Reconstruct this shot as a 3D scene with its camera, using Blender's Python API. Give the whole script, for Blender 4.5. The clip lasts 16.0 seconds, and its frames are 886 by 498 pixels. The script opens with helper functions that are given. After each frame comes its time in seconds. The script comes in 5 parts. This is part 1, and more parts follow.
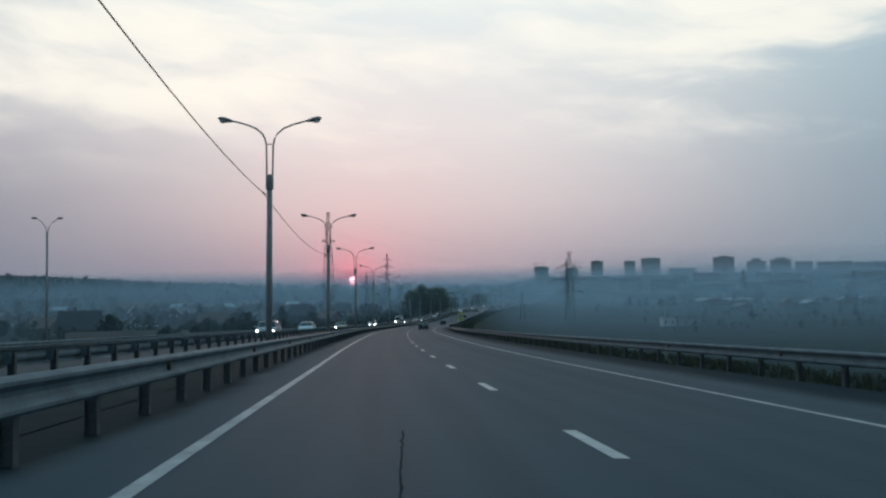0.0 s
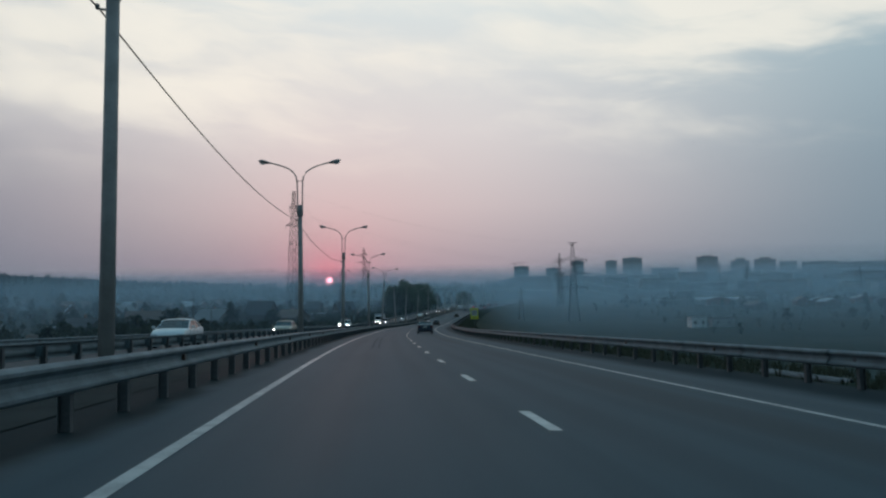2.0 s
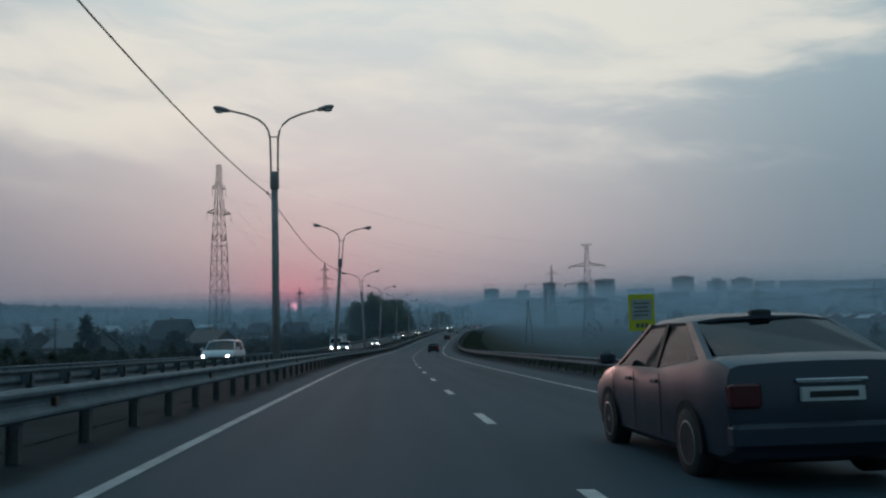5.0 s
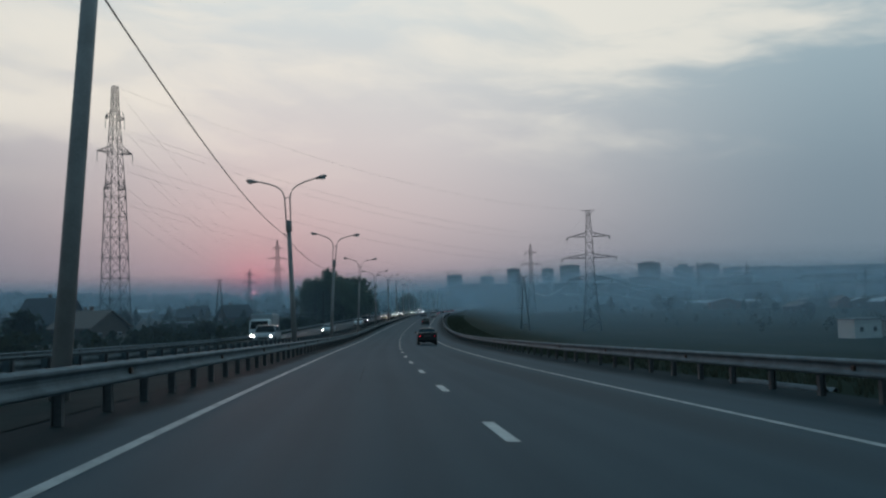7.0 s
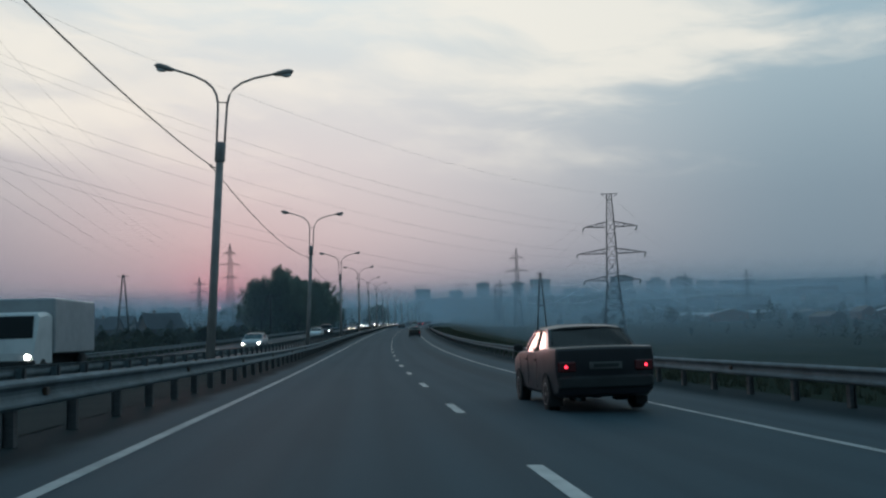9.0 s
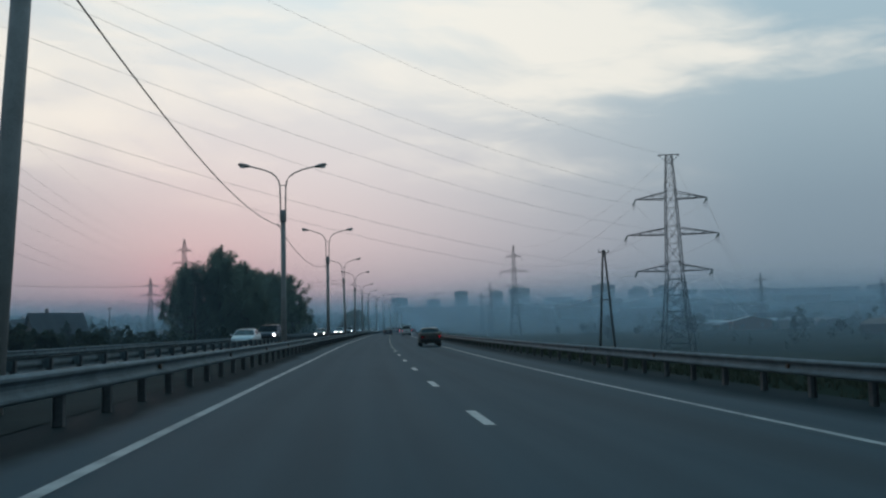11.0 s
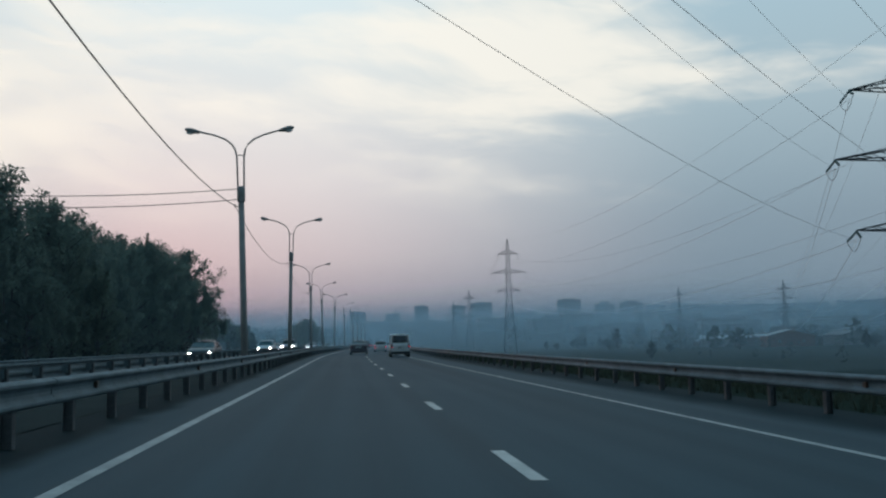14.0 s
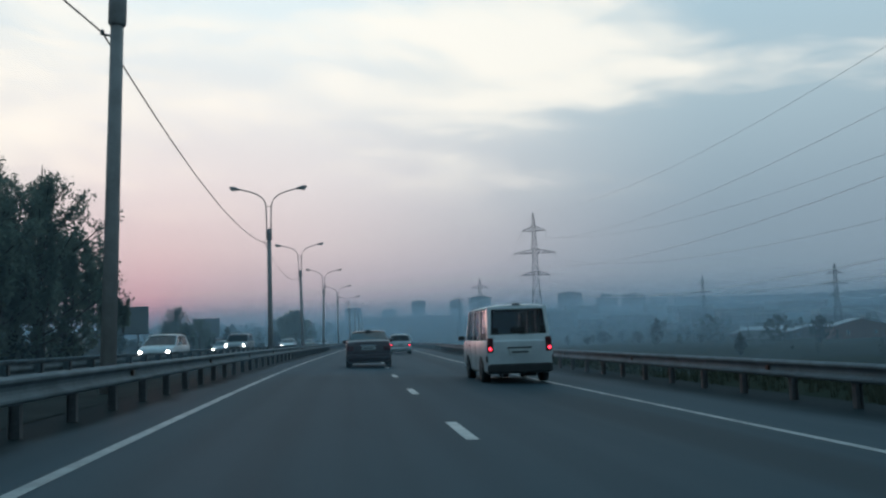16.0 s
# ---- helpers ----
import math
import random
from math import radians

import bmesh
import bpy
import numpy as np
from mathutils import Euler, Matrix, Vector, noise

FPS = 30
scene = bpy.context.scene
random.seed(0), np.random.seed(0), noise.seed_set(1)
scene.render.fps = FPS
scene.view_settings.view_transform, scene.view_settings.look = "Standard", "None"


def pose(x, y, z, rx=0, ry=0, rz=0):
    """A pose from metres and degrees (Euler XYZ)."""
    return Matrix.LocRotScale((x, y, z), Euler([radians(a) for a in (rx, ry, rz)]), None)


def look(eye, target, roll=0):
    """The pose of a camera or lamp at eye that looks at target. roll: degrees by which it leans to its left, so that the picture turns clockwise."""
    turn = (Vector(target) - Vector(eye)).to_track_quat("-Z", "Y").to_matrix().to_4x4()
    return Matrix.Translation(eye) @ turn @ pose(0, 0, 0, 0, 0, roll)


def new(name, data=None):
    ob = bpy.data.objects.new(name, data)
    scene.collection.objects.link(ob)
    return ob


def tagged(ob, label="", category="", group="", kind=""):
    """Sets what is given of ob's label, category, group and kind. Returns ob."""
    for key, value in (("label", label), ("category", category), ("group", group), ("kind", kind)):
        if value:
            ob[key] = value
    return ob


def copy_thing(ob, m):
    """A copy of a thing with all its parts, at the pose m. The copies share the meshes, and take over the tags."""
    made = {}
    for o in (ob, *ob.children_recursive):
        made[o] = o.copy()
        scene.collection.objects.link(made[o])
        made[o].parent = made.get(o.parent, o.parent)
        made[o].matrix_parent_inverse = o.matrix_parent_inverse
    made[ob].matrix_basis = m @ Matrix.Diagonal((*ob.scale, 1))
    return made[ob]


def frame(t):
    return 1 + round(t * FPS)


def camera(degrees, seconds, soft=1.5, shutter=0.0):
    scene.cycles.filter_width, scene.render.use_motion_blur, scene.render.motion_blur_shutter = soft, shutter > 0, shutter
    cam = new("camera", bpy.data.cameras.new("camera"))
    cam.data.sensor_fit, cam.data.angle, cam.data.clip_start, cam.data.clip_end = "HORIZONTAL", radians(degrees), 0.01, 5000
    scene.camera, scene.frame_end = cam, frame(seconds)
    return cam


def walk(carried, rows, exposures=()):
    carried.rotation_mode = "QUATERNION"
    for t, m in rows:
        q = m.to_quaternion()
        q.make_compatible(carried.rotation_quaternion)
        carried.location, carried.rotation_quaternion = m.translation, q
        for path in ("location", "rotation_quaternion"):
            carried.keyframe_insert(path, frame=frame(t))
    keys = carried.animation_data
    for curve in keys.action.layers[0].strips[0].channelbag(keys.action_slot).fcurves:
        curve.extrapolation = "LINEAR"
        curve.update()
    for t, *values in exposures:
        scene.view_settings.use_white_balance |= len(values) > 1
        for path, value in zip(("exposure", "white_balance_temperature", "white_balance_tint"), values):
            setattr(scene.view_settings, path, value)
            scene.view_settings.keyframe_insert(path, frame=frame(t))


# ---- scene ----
# the world: y runs along the motorway, x to the right, z up
scene.cycles.transparent_max_bounces = 48

cam = camera(53.36, 16.0, 2.3)
PATH = [
    (0.0, 0.000, 0.000, 1.100, 93.206, 1.007, -0.000),
    (0.5, -1.218, 15.556, 0.627, 93.702, 0.957, -0.075),
    (1.0, -2.337, 31.102, 0.168, 93.469, 0.922, -0.777),
    (1.5, -3.350, 46.607, -0.266, 93.361, 1.056, -1.396),
    (2.0, -4.232, 62.119, -0.678, 93.233, 0.967, -1.513),
    (2.5, -5.010, 77.602, -1.081, 93.367, 0.879, -1.847),
    (3.0, -5.693, 93.063, -1.490, 93.958, 0.794, -2.205),
    (3.5, -6.265, 108.497, -1.908, 94.258, 0.964, -2.559),
    (4.0, -6.711, 123.888, -2.333, 94.534, 1.234, -2.921),
    (4.5, -7.021, 139.219, -2.754, 94.764, 1.461, -3.303),
    (5.0, -7.197, 154.476, -3.162, 94.812, 1.543, -3.718),
    (5.5, -7.247, 169.644, -3.546, 94.623, 1.463, -4.177),
    (6.0, -7.179, 184.701, -3.905, 94.531, 1.365, -4.693),
    (6.5, -7.013, 199.604, -4.251, 94.182, 1.312, -5.751),
    (7.0, -6.750, 214.370, -4.598, 93.919, 1.588, -6.249),
    (7.5, -6.384, 229.092, -4.958, 93.608, 1.468, -7.191),
    (8.0, -5.920, 243.874, -5.329, 93.569, 1.433, -7.646),
    (8.5, -5.368, 258.717, -5.695, 94.266, 1.593, -8.049),
    (9.0, -4.708, 273.571, -6.030, 94.859, 1.716, -8.420),
    (9.5, -3.928, 288.385, -6.314, 95.061, 1.732, -8.781),
    (10.0, -3.043, 303.121, -6.536, 94.906, 1.664, -9.153),
    (10.5, -2.072, 317.748, -6.685, 94.748, 1.579, -9.556),
    (11.0, -1.024, 332.234, -6.760, 95.450, 1.569, -10.013),
    (11.5, 0.099, 346.546, -6.765, 95.918, 1.566, -10.487),
    (12.0, 1.301, 360.682, -6.716, 96.225, 1.638, -10.789),
    (12.5, 2.589, 374.655, -6.637, 96.281, 1.411, -11.463),
    (13.0, 3.975, 388.489, -6.550, 96.322, 1.302, -11.914),
    (13.5, 5.466, 402.175, -6.460, 96.346, 1.414, -12.372),
    (14.0, 7.014, 415.705, -6.373, 96.406, 1.433, -12.789),
    (14.5, 8.576, 429.107, -6.287, 96.373, 1.744, -12.875),
    (15.0, 10.156, 442.460, -6.202, 96.411, 2.007, -12.940),
    (15.5, 11.754, 455.768, -6.115, 96.295, 2.070, -12.938),
    (16.0, 13.382, 469.089, -6.018, 96.123, 2.057, -13.055),
]
walk(cam, [(t, pose(*p)) for t, *p in PATH],
     [(0, 0.19, 6420, 8), (1.0, 0.07, 6420, 8), (2, 0.0, 6420, 8), (3, -0.10, 6430, 8), (5.5, -0.20, 6440, 8), (8, -0.06, 6440, 8.5), (10.5, 0.03, 6440, 9), (12.5, 0.07, 6440, 9), (14.5, 0.14, 6430, 9), (16, 0.25, 6430, 9)])

# ---------------------------------------------------------------- sky and sun
SUN_AZ, SUN_EL = radians(-5.8), radians(1.25)
SUN_DIR = Vector((math.sin(SUN_AZ) * math.cos(SUN_EL), math.cos(SUN_AZ) * math.cos(SUN_EL), math.sin(SUN_EL)))


class Nodes:
    """Short hand for building a node tree."""

    def __init__(self, tree):
        self.tree = tree
        tree.nodes.clear()

    def add(self, kind, **props):
        node = self.tree.nodes.new(kind)
        for key, value in props.items():
            setattr(node, key, value)
        return node

    def put(self, socket, value):
        if isinstance(value, bpy.types.NodeSocket):
            self.tree.links.new(value, socket)
        elif value is not None:
            socket.default_value = value

    def math(self, op, a, b=None, c=None, clamp=False):
        node = self.add("ShaderNodeMath", operation=op, use_clamp=clamp)
        for socket, value in zip(node.inputs, (a, b, c)):
            self.put(socket, value)
        return node.outputs[0]

    def vec(self, op, a, b=None):
        node = self.add("ShaderNodeVectorMath", operation=op)
        self.put(node.inputs[0], a)
        self.put(node.inputs[1], b)
        return node.outputs["Value"] if op in ("DOT_PRODUCT", "LENGTH") else node.outputs[0]

    def smooth(self, value, lo, hi, to0=0.0, to1=1.0):
        node = self.add("ShaderNodeMapRange", interpolation_type="SMOOTHSTEP")
        for socket, v in zip(node.inputs, (value, lo, hi, to0, to1)):
            self.put(socket, v)
        return node.outputs[0]

    def mix(self, fac, a, b, blend="MIX"):
        node = self.add("ShaderNodeMix", data_type="RGBA", blend_type=blend)
        self.put(node.inputs[0], fac)
        self.put(node.inputs[6], a)
        self.put(node.inputs[7], b)
        return node.outputs[2]

    def ramp(self, fac, stops):
        node = self.add("ShaderNodeValToRGB")
        self.put(node.inputs[0], fac)
        els = node.color_ramp.elements
        while len(els) < len(stops):
            els.new(0.5)
        for el, (pos, col) in zip(els, stops):
            el.position, el.color = pos, (*col, 1)
        return node.outputs[0]

    def noise(self, vector, scale, detail=4.0, rough=0.55, out=0):
        node = self.add("ShaderNodeTexNoise")
        self.put(node.inputs["Vector"], vector)
        node.inputs["Scale"].default_value = scale
        node.inputs["Detail"].default_value = detail
        node.inputs["Roughness"].default_value = rough
        return node.outputs[out]

    def xyz(self, x=0.0, y=0.0, z=0.0):
        node = self.add("ShaderNodeCombineXYZ")
        for socket, v in zip(node.inputs, (x, y, z)):
            self.put(socket, v)
        return node.outputs[0]


def rgb(r, g, b):
    return (r, g, b, 1.0)


def make_world():
    world = bpy.data.worlds.new("dusk_sky")
    scene.world = world
    world.use_nodes = True
    n = Nodes(world.node_tree)
    way = n.add("ShaderNodeTexCoord").outputs["Generated"]
    sep = n.add("ShaderNodeSeparateXYZ")
    n.put(sep.inputs[0], way)
    x, y, z = sep.outputs
    el = n.math("MULTIPLY", n.math("ARCSINE", z), 180 / math.pi)
    az = n.math("MULTIPLY", n.math("ARCTAN2", x, y), 180 / math.pi)
    # smoke-dimmed evening gradient, by height over the horizon
    base = n.ramp(n.math("DIVIDE", el, 60.0, clamp=True), [
        (0.0, (0.310, 0.315, 0.370)), (0.04, (0.405, 0.365, 0.415)), (0.10, (0.600, 0.545, 0.575)),
        (0.18, (0.730, 0.705, 0.715)), (0.27, (0.760, 0.790, 0.790)), (0.38, (0.740, 0.860, 0.890)),
        (0.60, (0.34, 0.70, 0.92)), (1.0, (0.14, 0.53, 0.82))])
    # away from the sunset it turns blue and darker
    right = n.smooth(az, 2.0, 33.0)
    low = n.smooth(el, 6.0, 24.0, 1.0, 0.85)
    blue = n.ramp(n.math("DIVIDE", el, 30.0, clamp=True), [(0.0, (0.19, 0.255, 0.32)), (0.25, (0.25, 0.335, 0.405)), (0.5, (0.35, 0.475, 0.545)), (0.85, (0.34, 0.53, 0.64))])
    base = n.mix(n.math("MULTIPLY", right, low), base, blue)
    left = n.smooth(az, -5.0, -34.0)
    base = n.mix(n.math("MULTIPLY", n.math("MULTIPLY", left, 0.9), n.smooth(el, 16.0, 4.0, 0.35, 1.0)), base, rgb(0.225, 0.245, 0.31))
    back = n.smooth(y, 0.60, -0.4)
    base = n.mix(n.math("MULTIPLY", back, 0.85), base, rgb(0.125, 0.25, 0.33))
    # streaks of thin cloud
    warp = n.noise(n.xyz(n.math("MULTIPLY", az, 0.05), n.math("MULTIPLY", el, 0.14), 3.1), 1.0, 3.0)
    cx = n.math("ADD", n.math("MULTIPLY", az, 0.045), n.math("MULTIPLY", el, 0.05))
    cy = n.math("ADD", n.math("MULTIPLY", el, 0.20), n.math("MULTIPLY", warp, 1.2))
    wisps = n.noise(n.xyz(cx, cy, 0.0), 1.2, 4.0, 0.5)
    puffs = n.noise(n.xyz(n.math("MULTIPLY", cx, 1.7), cy, 7.0), 3.4, 4.0, 0.55)
    field = n.math("ADD", n.math("MULTIPLY", wisps, 0.75), n.math("MULTIPLY", puffs, 0.25))
    dl = n.math("ADD", n.math("POWER", n.math("DIVIDE", n.math("ADD", az, 17.0), 17.0), 2.0), n.math("POWER", n.math("DIVIDE", n.math("SUBTRACT", el, 14.5), 5.0), 2.0))
    dr = n.math("ADD", n.math("POWER", n.math("DIVIDE", n.math("SUBTRACT", az, 17.0), 14.0), 2.0), n.math("POWER", n.math("DIVIDE", n.math("SUBTRACT", n.math("ADD", el, n.math("MULTIPLY", az, 0.04)), 19.2), 4.0), 2.0))
    bank = n.math("MAXIMUM", n.math("EXPONENT", n.math("MULTIPLY", dl, -0.8)), n.math("EXPONENT", n.math("MULTIPLY", n.math("POWER", dr, 2.0), -0.6)))
    cloud = n.smooth(n.math("ADD", field, n.math("MULTIPLY", bank, 0.24)), 0.50, 0.80)
    cloud = n.math("MULTIPLY", cloud, n.smooth(el, 6.0, 13.0))
    cloud = n.math("MULTIPLY", cloud, n.smooth(y, -0.1, 0.6, 0.0, 1.0))
    base = n.mix(n.math("MULTIPLY", cloud, 0.8), base, rgb(1.02, 0.965, 0.86))
    # red glow and the dimmed disc of the sun
    near = n.vec("DOT_PRODUCT", way, tuple(SUN_DIR))
    off = n.math("MULTIPLY", n.math("ARCCOSINE", n.math("MINIMUM", near, 1.0)), 180 / math.pi)
    glow = n.math("MULTIPLY", n.math("EXPONENT", n.math("MULTIPLY", off, -0.19)), 0.42)
    base = n.mix(glow, base, rgb(1.0, 0.38, 0.44))
    core = n.math("EXPONENT", n.math("MULTIPLY", n.math("POWER", off, 1.1), -0.75))
    base = n.mix(n.math("MULTIPLY", core, 0.85), base, rgb(1.05, 0.24, 0.32))
    disc = n.smooth(off, 0.27, 0.18)
    base = n.mix(disc, base, rgb(12.0, 4.0, 5.0))
    sky = n.add("ShaderNodeTexSky", sky_type="NISHITA", sun_disc=False, sun_elevation=SUN_EL, sun_rotation=SUN_AZ)
    sky.dust_density = 6.0
    air = n.mix(1.0, sky.outputs[0], rgb(0.10, 0.10, 0.10), "MULTIPLY")
    out = n.mix(0.10, base, air)
    bg = n.add("ShaderNodeBackground")
    n.put(bg.inputs[0], out)
    bg.inputs[1].default_value = SKY_STRENGTH
    n.put(n.add("ShaderNodeOutputWorld").inputs[0], bg.outputs[0])


SKY_STRENGTH = 1.0
make_world()
sun = new("sun", bpy.data.lights.new("sun", "SUN"))
sun.data.energy, sun.data.angle, sun.data.color = 0.25, radians(10), (1.0, 0.55, 0.5)
sun.matrix_world = look((0, 0, 60), Vector((0, 0, 60)) - SUN_DIR)


# ---------------------------------------------------------------- mesh tools
class Mesh:
    """Collects boxes, tubes and sheets into one mesh."""

    def __init__(self):
        self.v, self.f, self.s, self.crease = [], [], [], 0

    def poly(self, pts, smooth=False):
        k = len(self.v)
        self.v.extend(tuple(p) for p in pts)
        self.f.append(tuple(range(k, k + len(pts))))
        self.s.append(smooth)

    def grid(self, rows, smooth=True, closed=False, caps=False):
        """Skin over rows of points; closed joins each row's end to its start."""
        k, m = len(self.v), len(rows[0])
        for row in rows:
            self.v.extend(tuple(p) for p in row)
        for i in range(len(rows) - 1):
            for j in range(m if closed else m - 1):
                a, b = k + i * m + j, k + i * m + (j + 1) % m
                self.f.append((a, b, b + m, a + m))
                self.s.append(smooth)
        if caps:
            self.f.append(tuple(k + j for j in reversed(range(m))))
            self.f.append(tuple(k + (len(rows) - 1) * m + j for j in range(m)))
            self.s.extend((False, False))

    def box(self, lo, hi, bevel=0.0):
        (x0, y0, z0), (x1, y1, z1) = lo, hi
        if bevel <= 0:
            rows = [[(x0, y0, z), (x1, y0, z), (x1, y1, z), (x0, y1, z)] for z in (z0, z1)]
        else:
            b = bevel
            ring = lambda z, i: [(x0 + i + b, y0 + i, z), (x1 - i - b, y0 + i, z), (x1 - i, y0 + i + b, z), (x1 - i, y1 - i - b, z),
                                 (x1 - i - b, y1 - i, z), (x0 + i + b, y1 - i, z), (x0 + i, y1 - i - b, z), (x0 + i, y0 + i + b, z)]
            rows = [ring(z0, b), ring(z0 + b, 0), ring(z1 - b, 0), ring(z1, b)]
        self.grid(rows, False, True, True)

    def tube(self, pts, radii, sides=8, smooth=True, caps=True):
        pts = [Vector(p) for p in pts]
        if not hasattr(radii, "__len__"):
            radii = [radii] * len(pts)
        rows = []
        for i, p in enumerate(pts):
            d = (pts[min(i + 1, len(pts) - 1)] - pts[max(i - 1, 0)]).normalized()
            side = d.cross(Vector((0, 0, 1)) if abs(d.z) < 0.9 else Vector((1, 0, 0))).normalized()
            up = side.cross(d)
            rows.append([p + (side * math.cos(a) + up * math.sin(a)) * radii[i] for a in (2 * math.pi * j / sides for j in range(sides))])
        self.grid(rows, smooth, True, caps)

    def strut(self, a, b, w):
        self.tube([a, b], w * 0.7, 4, False, False)

    def ball(self, c, r, sides=10, rings=6):
        c = Vector(c)
        r = Vector(r) if hasattr(r, "__len__") else Vector((r, r, r))
        rows = []
        for i in range(rings + 1):
            p = math.pi * i / rings
            q = max(math.sin(p), 0.02)
            rows.append([(c.x + r.x * q * math.cos(a), c.y + r.y * q * math.sin(a), c.z - r.z * math.cos(p)) for a in (2 * math.pi * j / sides for j in range(sides))])
        self.grid(rows, True, True, True)

    def data(self, name, material):
        me = bpy.data.meshes.new(name)
        me.from_pydata(self.v, [], self.f)
        me.polygons.foreach_set("use_smooth", self.s)
        if material:
            me.materials.append(material)
        if self.crease:
            me.set_sharp_from_angle(angle=radians(self.crease))
        me.update()
        return me


def part(name, mesh, material, parent=None, label="", at=None):
    """Links a mesh as one object under a thing or a part."""
    ob = new(name, mesh.data(name, material) if isinstance(mesh, Mesh) else mesh)
    if parent:
        ob.parent = parent
    if at is not None:
        ob.matrix_basis = at
    if label:
        ob["label"] = label
    return ob


def thing(name, label, category, at=None, group="", kind=""):
    ob = tagged(new(name), label, category, group, kind)
    ob.empty_display_size = 0.2
    if at is not None:
        ob.matrix_basis = at
    return ob


# ---------------------------------------------------------------- materials
def surface(name, color, rough=0.7, metal=0.0, dark=None, scale=3.0, fine=40.0, bump=0.0, amount=0.5, coat=0.0, vary=0.0, spec=0.5, stretch=None):
    """A worn surface: two colours mixed by stains and grain, with fine relief."""
    mat = bpy.data.materials.new(name)
    mat.use_nodes = True
    n = Nodes(mat.node_tree)
    p = n.add("ShaderNodeBsdfPrincipled")
    co = n.add("ShaderNodeTexCoord").outputs["Object"]
    if stretch:
        co = n.vec("MULTIPLY", co, stretch)
    dark = dark or tuple(c * 0.62 for c in color)
    stain = n.noise(co, scale, 5.0, 0.6)
    grain = n.noise(co, fine, 3.0, 0.6)
    mixed = n.math("ADD", n.math("MULTIPLY", stain, 0.7), n.math("MULTIPLY", grain, 0.3))
    fac = n.math("MULTIPLY", n.smooth(mixed, 0.38, 0.64), amount)
    col = n.mix(fac, rgb(*color), rgb(*dark))
    if vary:
        info = n.add("ShaderNodeObjectInfo").outputs["Random"]
        col = n.mix(n.math("MULTIPLY", info, vary), col, rgb(*(c * 0.45 for c in color)))
    n.put(p.inputs["Base Color"], col)
    n.put(p.inputs["Roughness"], n.math("ADD", n.math("MULTIPLY", stain, 0.2), rough - 0.1, clamp=True))
    p.inputs["Metallic"].default_value = metal
    p.inputs["Coat Weight"].default_value = coat
    p.inputs["Specular IOR Level"].default_value = spec
    if bump:
        b = n.add("ShaderNodeBump")
        b.inputs["Strength"].default_value = bump
        b.inputs["Distance"].default_value = 0.02
        n.put(b.inputs["Height"], mixed)
        n.put(p.inputs["Normal"], b.outputs[0])
    n.put(n.add("ShaderNodeOutputMaterial").inputs[0], p.outputs[0])
    return mat


def glowing(name, color, strength):
    mat = bpy.data.materials.new(name)
    mat.use_nodes = True
    p = mat.node_tree.nodes["Principled BSDF"]
    p.inputs["Base Color"].default_value = rgb(*color)
    p.inputs["Emission Color"].default_value = rgb(*color)
    p.inputs["Emission Strength"].default_value = strength
    p.inputs["Roughness"].default_value = 0.15
    return mat


def glazing(name, tint, ior=1.5):
    mat = bpy.data.materials.new(name)
    mat.use_nodes = True
    n = Nodes(mat.node_tree)
    clear = n.add("ShaderNodeBsdfTransparent")
    clear.inputs[0].default_value = rgb(*tint)
    gloss = n.add("ShaderNodeBsdfGlossy")
    gloss.inputs["Roughness"].default_value = 0.03
    fres = n.add("ShaderNodeFresnel")
    fres.inputs[0].default_value = ior
    m = n.add("ShaderNodeMixShader")
    n.put(m.inputs[0], fres.outputs[0])
    n.put(m.inputs[1], clear.outputs[0])
    n.put(m.inputs[2], gloss.outputs[0])
    n.put(n.add("ShaderNodeOutputMaterial").inputs[0], m.outputs[0])
    return mat


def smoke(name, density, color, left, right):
    """An upright, mostly clear sheet that imitates smoke haze by its colour, scattering the sky's light; it thins out
    upwards and over the given shares of its ends.
    """
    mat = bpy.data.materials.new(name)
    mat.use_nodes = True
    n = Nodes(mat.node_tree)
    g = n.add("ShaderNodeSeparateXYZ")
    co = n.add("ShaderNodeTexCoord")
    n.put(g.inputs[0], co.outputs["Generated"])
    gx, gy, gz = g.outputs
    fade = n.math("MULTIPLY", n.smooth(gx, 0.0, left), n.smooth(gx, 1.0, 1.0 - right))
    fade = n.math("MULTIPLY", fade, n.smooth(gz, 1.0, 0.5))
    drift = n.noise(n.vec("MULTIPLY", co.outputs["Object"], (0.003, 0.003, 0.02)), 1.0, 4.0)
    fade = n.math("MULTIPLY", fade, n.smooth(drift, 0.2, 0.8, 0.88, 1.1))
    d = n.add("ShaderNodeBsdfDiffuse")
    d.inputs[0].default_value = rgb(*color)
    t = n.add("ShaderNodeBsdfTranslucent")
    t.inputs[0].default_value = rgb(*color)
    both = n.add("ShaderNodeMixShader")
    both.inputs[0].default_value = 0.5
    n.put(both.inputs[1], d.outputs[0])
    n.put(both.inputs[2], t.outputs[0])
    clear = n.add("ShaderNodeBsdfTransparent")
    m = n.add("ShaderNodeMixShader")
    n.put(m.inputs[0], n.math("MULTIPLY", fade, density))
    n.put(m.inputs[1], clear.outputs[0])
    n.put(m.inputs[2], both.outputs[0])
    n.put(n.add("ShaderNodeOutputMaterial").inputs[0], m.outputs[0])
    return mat


